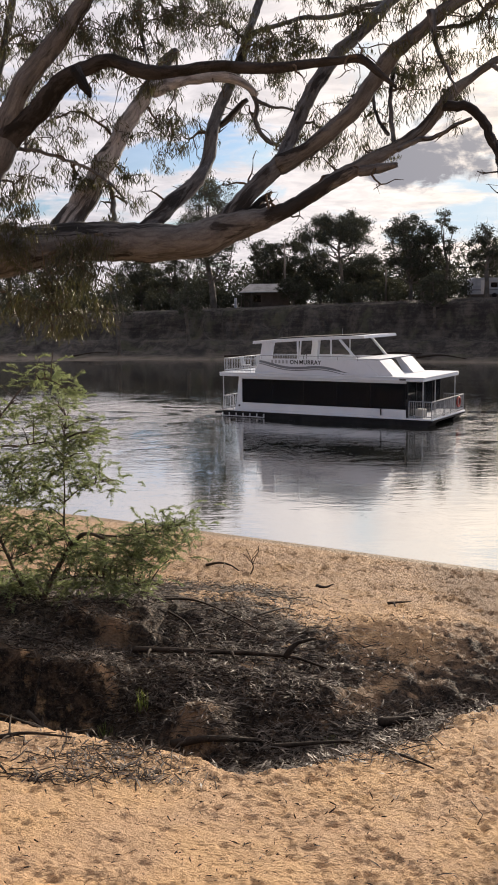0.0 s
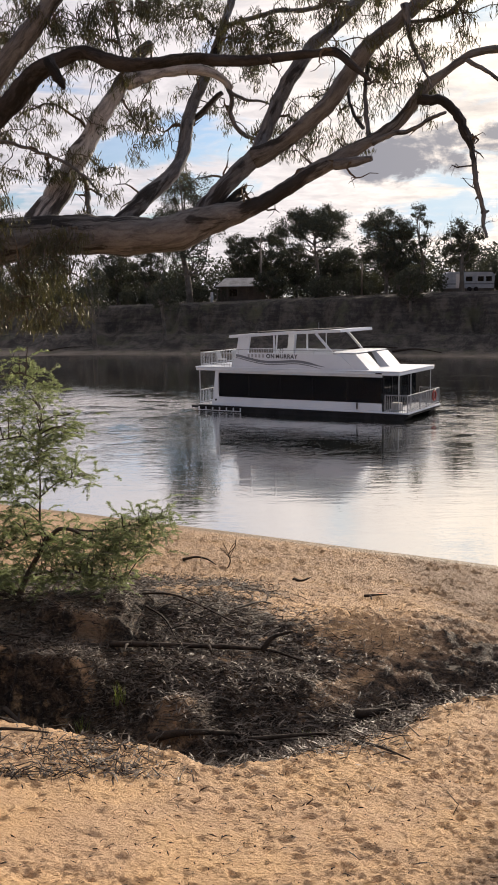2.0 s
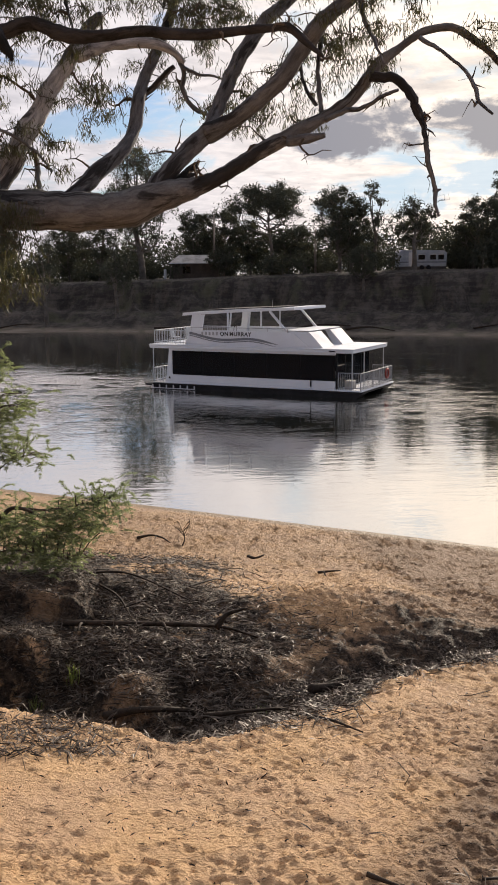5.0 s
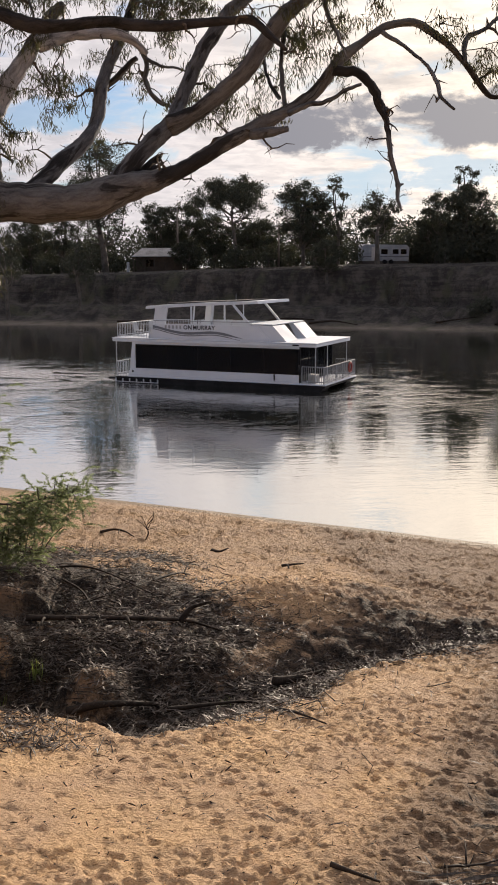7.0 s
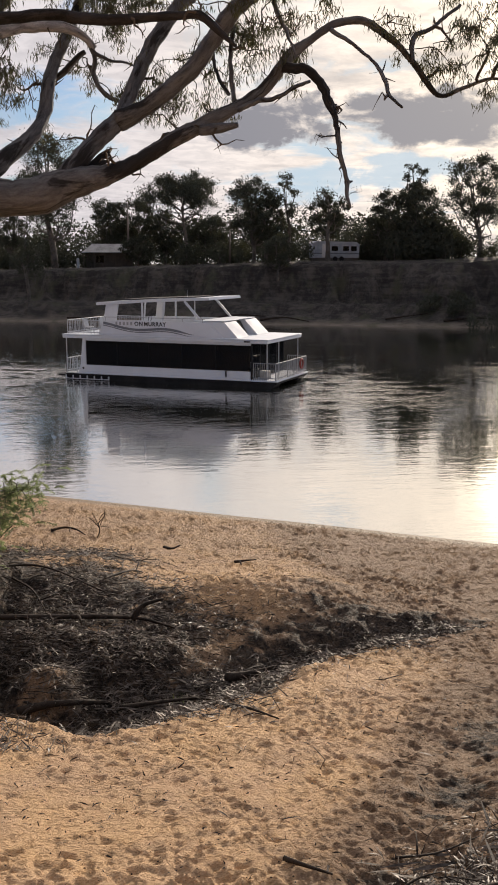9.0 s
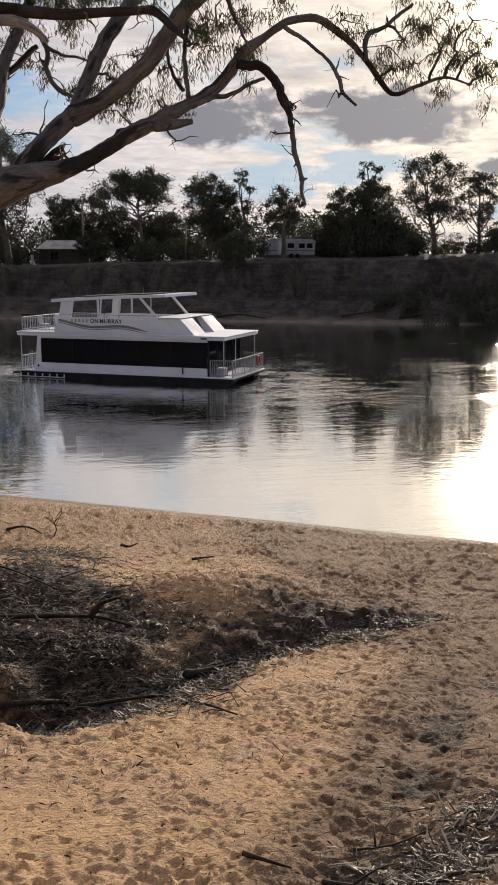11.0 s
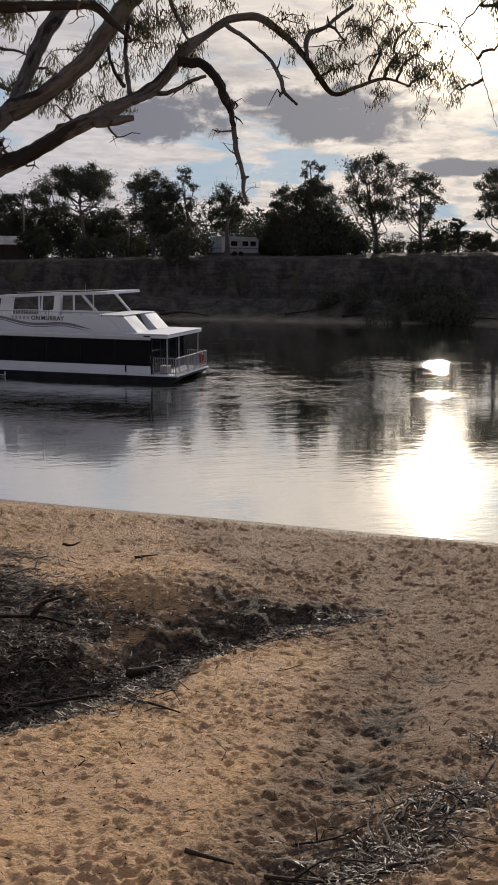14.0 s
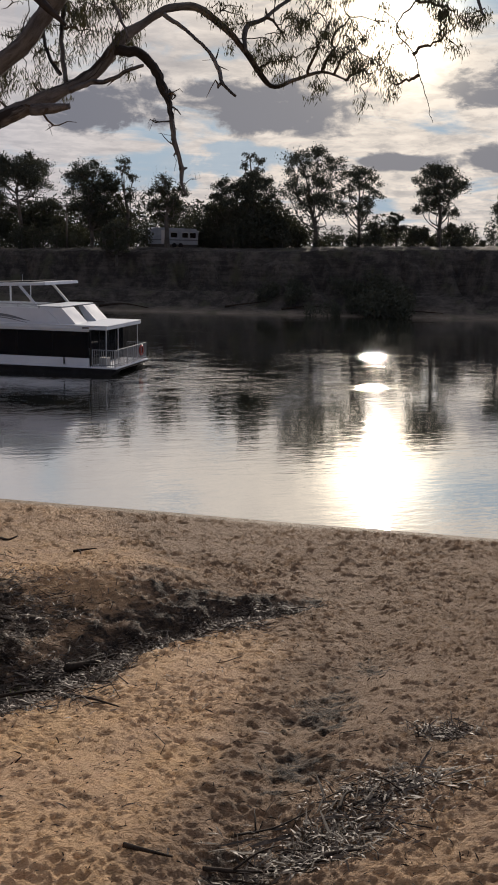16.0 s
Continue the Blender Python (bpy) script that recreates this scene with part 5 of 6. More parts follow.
wattle(-3.14, 13.80, [
    ([(-3.12, 13.70, 2.52), (-2.94, 13.82, 2.94), (-2.63, 13.88, 3.43), (-2.38, 13.71, 3.60), (-2.04, 13.79, 3.44), (-1.72, 13.89, 3.20)], 0.045),
    ([(-2.91, 13.89, 2.96), (-2.67, 13.73, 3.48), (-2.74, 13.77, 3.68), (-2.74, 13.90, 4.27), (-2.71, 13.75, 4.82), (-2.64, 13.74, 5.32)], 0.02),
    ([(-2.63, 13.90, 3.42), (-2.78, 13.74, 3.52), (-3.20, 13.75, 3.35), (-3.58, 13.90, 3.18)], 0.018),
    ([(-2.41, 13.90, 3.56), (-1.94, 13.74, 3.55), (-1.44, 13.75, 3.62), (-0.82, 13.90, 3.71)], 0.018),
    ([(-3.00, 13.90, 2.83), (-2.47, 13.76, 2.95), (-1.92, 13.74, 2.86), (-1.56, 13.90, 2.72)], 0.016),
    ([(-3.27, 13.85, 2.45), (-3.53, 13.70, 3.15), (-3.89, 13.83, 4.15), (-3.74, 13.88, 4.82), (-3.29, 13.71, 4.92), (-2.98, 13.80, 4.96)], 0.026),
    ([(-3.91, 13.90, 4.14), (-3.86, 13.74, 5.00), (-3.60, 13.75, 5.34), (-3.27, 13.90, 5.77), (-2.93, 13.77, 5.88), (-2.60, 13.73, 5.73)], 0.018),
    ([(-3.75, 13.89, 4.81), (-3.42, 13.80, 4.32), (-3.20, 13.71, 4.21)], 0.012),
    ([(-2.75, 13.88, 4.04), (-2.43, 13.82, 4.29), (-1.99, 13.70, 4.40)], 0.01),
    ([(-3.32, 13.90, 2.41), (-3.58, 13.77, 2.53), (-3.90, 13.73, 2.63)], 0.015)], [
    (-2.89, 5.91, 0.38, 0.25, 54),
    (-2.72, 5.60, 0.25, 0.20, 34),
    (-3.12, 5.36, 0.47, 0.19, 49),
    (-2.69, 4.81, 0.41, 0.47, 184),
    (-2.39, 5.06, 0.25, 0.19, 31),
    (-2.42, 4.43, 0.22, 0.15, 36),
    (-3.45, 4.45, 0.38, 0.51, 147),
    (-3.05, 4.15, 0.25, 0.24, 49),
    (-2.13, 4.34, 0.34, 0.10, 24),
    (-3.29, 3.59, 0.51, 0.36, 159),
    (-2.71, 3.24, 0.42, 0.34, 110),
    (-2.04, 3.19, 0.64, 0.36, 258),
    (-1.49, 3.44, 0.38, 0.32, 135),
    (-1.03, 3.69, 0.30, 0.22, 73),
    (-3.45, 2.78, 0.42, 0.32, 159),
    (-2.14, 2.80, 0.59, 0.19, 98),
    (-3.95, 5.16, 0.34, 0.59, 73),
    (-4.10, 3.99, 0.42, 0.76, 147),
    (-4.08, 2.79, 0.42, 0.42, 73),
    (-2.90, 3.72, 0.17, 0.14, 19)],
    5, "feathery green wattle sapling with dark leaning stem on the sandy shelf")

# ---- fallen branches and sticks ----
def dead_branch(pts, r, label, name="fallen_branch", forks=2, seed=0, rise=0.15):
    """A dead branch lying on the ground: x, y and the lift over the ground."""
    rng = np.random.RandomState(seed)
    p = np.array([(x, y, ground_at(x, y) + h) for x, y, h in pts])
    o = p[0].copy()
    ob = thing(name, tuple(o), label, "branch")
    part("stem", Geo().tube(p - o, np.linspace(r, r * 0.35, len(p)) * 0.8, 9, 0.05, 0.22, seed), STICK, ob, smooth=True)
    for k in range(forks):
        i = rng.randint(0, len(p) - 1)
        q = p[i] * 0.5 + p[i + 1] * 0.5
        d = rng.normal(size=3) * np.array([1, 1, rise]) + np.array([0, 0, rise - 0.15])
        d /= np.linalg.norm(d)
        L = rng.uniform(0.2, 0.5)
        part("fork", Geo().tube(np.array([q, q + d * L * 0.5 + (0, 0, 0.03), q + d * L]) - o, [r * 0.45, r * 0.35, r * 0.15], 6, 0.05, 0.2, k), STICK, ob, smooth=True)
    return ob



dead_branch([(-1.57, 12.10, 0.05), (-1.09, 12.09, 0.07), (-0.57, 12.23, 0.07), (0.03, 12.09, 0.08), (0.55, 12.11, 0.07), (0.98, 11.85, 0.03)], 0.06, "long dark dead branch across the gully edge", forks=2, seed=3)
dead_branch([(0.44, 12.12, 0.06), (0.56, 12.14, 0.22), (0.69, 12.17, 0.30), (0.86, 12.18, 0.33)], 0.05, "dark forked stub of a dead branch", forks=0, seed=4)
dead_branch([(-0.91, 10.10, 0.06), (-0.55, 9.99, 0.08), (-0.24, 10.05, 0.08), (0.08, 10.31, 0.06), (0.34, 10.41, 0.03)], 0.055, "dark dead branch at the gully's mouth", forks=3, seed=5)
dead_branch([(1.2, 8.95, 0.03), (1.45, 8.7, 0.03), (1.7, 8.45, 0.03)], 0.022, "thin dead stick on the sand", "stick", 1, 6)
dead_branch([(-2.7, 10.9, 0.5), (-2.2, 10.2, 0.35), (-1.8, 9.6, 0.25), (-1.5, 9.1, 0.10)], 0.035, "dead branch leaning in the gully", forks=1, seed=7)
dead_branch([(-3.4, 9.3, 0.1), (-2.6, 9.05, 0.08), (-2.0, 8.95, 0.05)], 0.035, "dead branch on the gully's rim", forks=2, seed=27)
dead_branch([(1.35, 18.85, 0.05), (1.5, 18.7, 0.06), (1.68, 18.8, 0.13)], 0.05, "short curled dark stick on the beach", "stick", 0, 8)
dead_branch([(2.55, 17.2, 0.05), (2.75, 17.15, 0.08), (2.98, 17.2, 0.09)], 0.045, "short dark stick on the beach", "stick", 1, 9)
dead_branch([(3.1, 15.75, 0.05), (3.2, 15.75, 0.06), (3.32, 15.8, 0.05)], 0.04, "short dark stick on the beach", "stick", 1, 28)
dead_branch([(-1.0, 20.8, 0.05), (-0.7, 20.7, 0.16), (-0.45, 20.5, 0.15), (-0.25, 20.2, 0.05)], 0.04, "bent dark stick by the beach", "stick", 1, 10)
dead_branch([(-0.02, 19.9, 0.0), (0.06, 19.9, 0.2), (0.03, 19.9, 0.36), (0.16, 19.9, 0.52), (0.18, 19.9, 0.68)], 0.016, "thin upright dead twig in the sand", "stick", 5, 11, 0.8)
dead_branch([(1.15, 5.5, 0.02), (1.28, 5.42, 0.03), (1.45, 5.38, 0.03)], 0.022, "short dark stick on the sand", "stick", 0, 12)
dead_branch([(1.65, 5.36, 0.02), (2.05, 5.28, 0.03), (2.45, 5.15, 0.03)], 0.018, "long thin dead stick among leaves", "stick", 1, 13)
dead_branch([(2.25, 5.2, 0.03), (2.5, 5.22, 0.05), (2.72, 5.2, 0.03)], 0.028, "stripped bark stick among leaves", "stick", 0, 14)
dead_branch([(2.0, 5.75, 0.02), (2.35, 5.85, 0.04), (2.7, 5.95, 0.03)], 0.016, "thin dead stick among leaves", "stick", 1, 15)
dead_branch([(2.85, 5.85, 0.03), (3.0, 6.05, 0.05), (3.2, 6.15, 0.03)], 0.022, "curved strip of bark among leaves", "stick", 0, 16)
dead_branch([(3.0, 5.9, 0.03), (3.3, 6.0, 0.04), (3.6, 6.0, 0.03)], 0.020, "thin dead stick among leaves", "stick", 1, 29)
dead_branch([(1.5, 10.7, 0.10), (1.8, 10.8, 0.12), (2.15, 10.8, 0.08)], 0.075, "short grey log in the gully", "log", 0, 17)
dead_branch([(0.2, 10.1, 0.08), (0.7, 10.2, 0.12), (1.3, 10.3, 0.08)], 0.035, "dead branch among leaves in the gully", "fallen_branch", 2, 30)
dead_branch([(0.5, 9.5, 0.05), (0.9, 9.4, 0.10), (1.4, 9.5, 0.05)], 0.025, "dead stick among leaves in the gully", "stick", 2, 31)
dead_branch([(-2.4, 8.3, 0.02), (-2.1, 8.4, 0.05), (-1.7, 8.5, 0.03)], 0.025, "dead stick on the sand", "stick", 2, 18)
dead_branch([(-2.3, 7.9, 0.02), (-2.05, 7.45, 0.03)], 0.02, "thin dead stick on the sand", "stick", 0, 19)
dead_branch([(0.1, 13.8, 0.04), (0.5, 14.4, 0.1), (0.7, 15.0, 0.05)], 0.025, "thin dead branch on the litter", "stick", 2, 20)
dead_branch([(-1.6, 14.0, 0.05), (-0.8, 13.7, 0.12), (0.1, 13.2, 0.05)], 0.03, "thin dead branch on the shelf", "stick", 3, 21)
dead_branch([(-1.2, 13.4, 0.05), (-0.9, 12.9, 0.10), (-0.7, 12.4, 0.05)], 0.022, "thin dead branch on the shelf", "stick", 2, 33)
dead_branch([(-3.2, 12.4, 0.05), (-2.8, 12.0, 0.10), (-2.3, 11.9, 0.05)], 0.03, "thin dead branch on the shelf", "stick", 3, 34)

# loose litter of leaves, bark and twigs on the dark ground
rng = np.random.RandomState(8)


def litter_stuff(name, label, spots, n_leaves, n_twigs):
    lv, tw = Geo(), Geo()
    wts = np.array([s[4] for s in spots], float)
    pick = rng.choice(len(spots), n_leaves + n_twigs, p=wts / wts.sum())
    sp = np.array([s[:4] for s in spots])[pick]
    q = rng.normal(size=(n_leaves + n_twigs, 2)) * 0.55
    xy = sp[:, :2] + q * sp[:, 2:4]
    z = ground_parts(xy[:, 0], xy[:, 1])[0]
    p = np.column_stack([xy, z])
    a = p[:n_leaves] + np.column_stack([np.zeros(n_leaves), np.zeros(n_leaves), rng.uniform(0.004, 0.045, n_leaves)])
    w_ = np.column_stack([rng.normal(size=n_leaves), rng.normal(size=n_leaves), rng.normal(size=n_leaves) * 0.28])
    lv.leaves(a, w_, 0.04 + 0.14 * rng.rand(n_leaves) ** 1.6, rng.uniform(0.006, 0.018, n_leaves), rng, 0.14, True)
    tagged(new(name, lv.mesh(name, DRY_LEAF)), label, "leaf litter", kind="stuff")
    for c in p[n_leaves:]:
        t = rng.uniform(0, 2 * math.pi)
        L, r = 0.08 + 0.42 * rng.rand() ** 2, rng.uniform(0.002, 0.0065)
        d = np.array([math.cos(t), math.sin(t), rng.normal() * 0.12]) * L / 2
        k = rng.normal(size=3) * 0.05 * L / 0.25 * (1, 1, 0.3)
        tw.tube([c - d + (0, 0, 0.012), c + k + (0, 0, 0.022), c + d + (0, 0, 0.016)], [r, r, r * 0.5], 5)
    tagged(new(name.replace("leaves", "twigs"), tw.mesh("twigs", STICK, True)), "scattered dark dead twigs on the sand", "twigs", kind="stuff")


litter_stuff("fallen_leaves", "curled dry gum leaves in the gully and on the sand", [
    (-0.2, 12.6, 1.7, 1.0, 4), (-1.5, 11.2, 1.0, 0.5, 3.5), (-0.2, 11.3, 1.2, 0.6, 4.5), (-2.8, 12.3, 1.2, 0.6, 3), (-2.2, 10.2, 1.4, 0.6, 2.5), (0.3, 10.2, 1.2, 0.7, 4), (1.5, 10.45, 0.7, 0.4, 5), (2.3, 10.95, 0.7, 0.3, 4), (3.2, 11.35, 0.7, 0.25, 3.5), (4.0, 11.95, 0.6, 0.25, 2.5),
    (4.8, 12.4, 0.7, 0.2, 1.2), (-2.6, 13.6, 1.6, 1.2, 4), (0.3, 9.0, 0.9, 0.4, 2), (1.0, 9.3, 0.6, 0.5, 1.5), (2.6, 5.5, 0.55, 0.3, 0.55), (3.3, 6.1, 0.5, 0.35, 0.4), (2.3, 5.2, 0.5, 0.15, 0.25),
    (4.6, 7.3, 0.3, 0.2, 0.6), (-1.7, 8.0, 0.8, 0.4, 0.3), (1.5, 11.0, 3.5, 4.0, 1.0), (-0.2, 16.6, 1.4, 1.2, 1.6), (0.0, 14.4, 1.2, 1.0, 1.6), (1.4, 12.2, 1.1, 0.7, 0.8), (0.3, 8.7, 0.9, 0.35, 0.7), (-1.6, 17.0, 0.9, 1.3, 2.5), (-0.3, 17.6, 1.2, 0.8, 0.8), (-1.2, 8.4, 0.6, 0.3, 0.35), (-1.75, 7.45, 0.55, 0.07, 0.22), (-1.0, 7.65, 0.45, 0.10, 0.18), (-1.2, 7.9, 0.7, 0.3, 0.4)], 38000, 6500)

# fine dark flecks of bark and leaf all over the sand
flecks = Geo()
fx, fy = rng.uniform(-4.0, 13.0, 22000), 4.2 + 20 * rng.rand(22000) ** 1.35
ok = (grid_noise(fx, fy, 0.6, 71, 3) > -0.15) | (rng.rand(22000) < 0.45)
fx, fy = fx[ok], fy[ok]
nf = len(fx)
flecks.leaves(np.column_stack([fx, fy, ground_parts(fx, fy)[0] + 0.008]), np.column_stack([rng.normal(size=nf), rng.normal(size=nf) * 0.6, rng.normal(size=nf) * 0.15]), 0.015 + 0.07 * rng.rand(nf) ** 2.2, rng.uniform(0.004, 0.014, nf), rng, 0.3, True)
tagged(new("bark_flecks", flecks.mesh("bark_flecks", STICK)), "small dark flecks of bark and leaf on the sand", "litter", kind="stuff")
# long strips of shed bark where the rain washed them together
strips = Geo()
t = rng.rand(150)
sx, sy = 1.9 + 1.9 * t + rng.normal(size=150) * 0.24, 5.2 + 1.1 * t + rng.normal(size=150) * 0.15
sz = ground_parts(sx, sy)[0] + rng.uniform(0.004, 0.03, 150)
ang = rng.normal(size=150) * 0.6 + 0.15
strips.leaves(np.column_stack([sx, sy, sz]), np.column_stack([np.cos(ang), np.sin(ang), rng.normal(size=150) * 0.06]), rng.uniform(0.10, 0.42, 150), rng.uniform(0.008, 0.03, 150), rng, 0.04, True)
# curled bark strips heaped in the gully
heaps = np.array([(-0.1, 12.6, 1.1, 0.5), (0.4, 10.4, 0.9, 0.4), (0.1, 9.3, 0.8, 0.3), (1.5, 10.5, 0.7, 0.3), (2.4, 11.0, 0.7, 0.25), (3.4, 11.5, 0.6, 0.2), (-1.6, 10.0, 0.8, 0.4), (-1.4, 14.2, 1.0, 0.7), (-0.2, 15.6, 0.8, 0.6)])
hs = heaps[rng.randint(0, len(heaps), 900)]
hx, hy = hs[:, 0] + rng.normal(size=900) * hs[:, 2] * 0.6, hs[:, 1] + rng.normal(size=900) * hs[:, 3] * 0.6
ang = rng.normal(size=900) * 0.9
strips.leaves(np.column_stack([hx, hy, ground_parts(hx, hy)[0] + rng.uniform(0.02, 0.08, 900)]), np.column_stack([np.cos(ang), np.sin(ang), rng.normal(size=900) * 0.12]), rng.uniform(0.08, 0.36, 900), rng.uniform(0.008, 0.026, 900), rng, 0.10, True)
chips = Geo()
t = rng.rand(420)
cx_, cy_ = 1.9 + 2.1 * t + rng.normal(size=420) * 0.30, 5.15 + 1.2 * t + rng.normal(size=420) * 0.17
ang = rng.uniform(0, 6.28, 420)
chips.leaves(np.column_stack([cx_, cy_, ground_parts(cx_, cy_)[0] + rng.uniform(0.004, 0.03, 420)]), np.column_stack([np.cos(ang), np.sin(ang), rng.normal(size=420) * 0.12]), rng.uniform(0.04, 0.13, 420), rng.uniform(0.010, 0.024, 420), rng, 0.07, True)
tagged(new("bark_chips", chips.mesh("bark_chips", DRY_LEAF)), "pale grey-brown leaves and bark chips washed together on the sand", "litter", kind="stuff")
tagged(new("bark_strips", strips.mesh("bark_strips", GREY_STICK)), "grey strips of shed bark washed together on the sand", "bark", kind="stuff")


def grass_tuft(x, y, n, h, seed):
    rng = np.random.RandomState(seed)
    ob = thing("grass_tuft", (x, y, ground_at(x, y)), "small green grass tuft in the gully", "grass")
    b_ = rng.normal(size=(n, 3)) * np.array([0.05, 0.05, 0.0])
    part("blades", Geo().leaves(b_, np.column_stack([rng.normal(size=(n, 2)) * 0.3, np.ones(n)]), rng.uniform(0.5, 1, n) * h, np.full(n, 0.010), rng, 0.4), GRASS, ob)


grass_tuft(-1.33, 10.95, 24, 0.36, 1)
grass_tuft(-1.75, 10.75, 14, 0.30, 2)
grass_tuft(0.9, 10.4, 8, 0.2, 3)

# ---- trees across the river ----
def far_tree(x, y, top, width, seed, crown=0.55, clumps=22, leafiness=1.0, lean=0.0, flat=0.3, label="dark river gum on the far bank", bare=0, trunk=None):
    """A gum: winding trunk, limbs that fork from it at different heights, twigs ending in leaf clumps with gaps between."""
    rng = np.random.RandomState(seed)
    z0 = ground_at(x, y)
    H = top - z0
    ob = thing("gum_tree", (x, y, z0), label, "tree", "gums on the far bank")
    r0 = trunk or 0.018 * H + 0.06
    heights = np.array([-0.05, 0.18, 0.38, 0.58, 0.78])
    sway = np.cumsum(rng.normal(size=5) * 0.022 * H)
    spine = np.column_stack([sway - sway[0] + lean * H * heights, np.cumsum(rng.normal(size=5) * 0.015 * H), heights * H])
    spine[:2, :2] *= 0.3
    part("trunk", Geo().tube(spine, r0 * np.array([1.3, 1.0, 0.8, 0.5, 0.2]), 9, 0.4, 0.12, seed), FAR_BARK, ob, smooth=True)
    lv = Geo()
    cz = H * (1 - crown * 0.5)
    # rounded leafy heads, each on a limb of its own, thick above and open below
    n_head = max(7, clumps // 2)
    limbs_ = []
    for k in range(n_head):
        a = k * 2.4 + rng.normal() * 0.3
        low_ = -0.95 if flat < 0.5 else -0.72 if flat < 0.9 else -0.05
        rise_ = low_ + (1.0 - low_) * (k + 0.5) / n_head
        out_ = math.sqrt(max(0.02, 1 - rise_ ** 2 * 0.9)) * rng.uniform(0.45, 1.0) * (1.0 if rise_ > -0.3 else 0.8)
        rx = width * rng.uniform(0.12, 0.20) + 0.15
        rz = rx * rng.uniform(0.7, 1.0)
        half = max(0.3, H * crown * 0.5 - rz * 0.7)
        c = np.array([spine[3, 0] + math.cos(a) * out_ * max(0.2, width / 2 - rx * 0.7), math.sin(a) * out_ * width * 0.42, cz + rise_ * half])
        t = min(0.74, max(0.20, (c[2] - rng.uniform(0.25, 0.45) * H * crown - 0.3 * abs(c[0])) / H))
        p = np.array([np.interp(t * H, spine[:, 2], spine[:, i_]) for i_ in range(3)])
        foot = c - np.array([0, 0, rz * 0.5])
        m_ = p * 0.5 + foot * 0.5 + np.array([math.cos(a) * 0.06 * width, 0, -0.02 * H]) + rng.normal(size=3) * 0.03 * width
        g = Geo().tube([p, m_, foot], [r0 * 0.40, r0 * 0.27, r0 * 0.12 + 0.02], 6, 0.5, 0.2, k)
        limbs_.append((g, np.array([p, m_, foot])))
        for j in range(rng.randint(6, 11)):
            u = rng.normal(size=3)
            u[2] = u[2] * 0.8 + 0.35
            u /= np.linalg.norm(u)
            q = c + u * np.array([rx, rx, rz]) * rng.uniform(0.62, 1.0)
            g.tube([foot, (foot + q) / 2 + rng.normal(size=3) * 0.12 * rx, q], [r0 * 0.10 + 0.016, r0 * 0.06 + 0.012, 0.008], 4, 0.5, 0.15, j)
            spread = rx * rng.uniform(0.20, 0.38)
            m = int((30 + 62 * rx * rng.uniform(0.5, 1.2)) * leafiness)
            w = rng.normal(size=(m, 3)) * np.array([spread, spread, spread * 0.75])
            w[:, 2] -= 0.12 * np.hypot(w[:, 0], w[:, 1])
            lv.clumps(q + w * 0.8, 0.13, rng)
    for k in range(bare):
        g, line = limbs_[k % n_head]
        a = k * 2.4 + rng.normal() * 0.5
        src = line[1] * 0.6 + line[2] * 0.4
        e = src + np.array([math.cos(a) * width * 0.42, math.sin(a) * width * 0.3, rng.uniform(0.05, 0.30) * H])
        mid = src * 0.45 + e * 0.55 + rng.normal(size=3) * 0.4
        g.tube([src, mid, e], [r0 * 0.16 + 0.02, 0.045, 0.015], 5, 0.4, 0.2, k)
        for _ in range(4):
            o = mid * 0.5 + e * 0.5 if rng.rand() < 0.5 else e
            g.tube([o, o + rng.normal(size=3) * 0.4 + (0, 0, 0.2), o + rng.normal(size=3) * 0.8 + (0, 0, 0.4)], [0.026, 0.018, 0.008], 4)
    for g, _ in limbs_:
        part("limb", g, FAR_BARK, ob)
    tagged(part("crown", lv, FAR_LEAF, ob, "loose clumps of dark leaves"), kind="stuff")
    return ob


far_tree(13.3, 133.7, 19.1, 11.0, 1, 0.58, 34, 1.1, flat=0.95, label="umbrella-crowned gum with open branching")
far_tree(21.9, 129.3, 18.4, 8.6, 2, 0.78, 36, 1.1)
far_tree(23.7, 130.5, 16.6, 6.8, 32, 0.85, 26, 1.1)
far_tree(26.8, 130.3, 19.4, 4.8, 3, 0.75, 16, 0.45, label="thin airy gum on the far bank")
far_tree(30.9, 124.6, 16.4, 6.5, 4, 0.55, 16, 0.9, bare=10, trunk=0.30, label="half-dead gum with bare side branches")
far_tree(33.5, 133.5, 14.4, 5.8, 34, 0.6, 16, 1.0)
far_tree(39.4, 126.2, 16.9, 7.4, 5, 0.9, 30, 1.25)
far_tree(43.6, 125.5, 17.6, 8.2, 6, 0.92, 36, 1.25)
far_tree(43.4, 127.0, 20.6, 4.5, 7, 0.45, 12, 0.5, label="tall thin gum above the others")
far_tree(49.6, 118.9, 20.9, 9.6, 8, 0.80, 34, 0.8, flat=0.7)
far_tree(55.3, 117.7, 18.6, 7.2, 9, 0.80, 24, 0.8, flat=0.7)
far_tree(56.9, 116.2, 11.4, 3.0, 10, 0.9, 12, 1.0, label="small round gum on the far bank")
far_tree(60.0, 116.0, 12.7, 3.3, 11, 0.9, 13, 0.9, label="small round gum on the far bank")
far_tree(65.1, 113.9, 18.8, 7.8, 12, 0.74, 30, 1.1, flat=0.7, label="round-crowned gum with an open trunk")
far_tree(63.0, 115.5, 11.0, 4.0, 42, 0.85, 12, 0.8, label="small shrubby gum on the far bank")
far_tree(68.0, 114.5, 11.4, 3.6, 43, 0.85, 12, 0.8, label="small shrubby gum on the far bank")
far_tree(74.2, 112.3, 15.4, 6.2, 13, 0.7, 20, 1.0)
far_tree(3.3, 150.7, 17.1, 8.0, 14, 0.88, 28, 1.2)
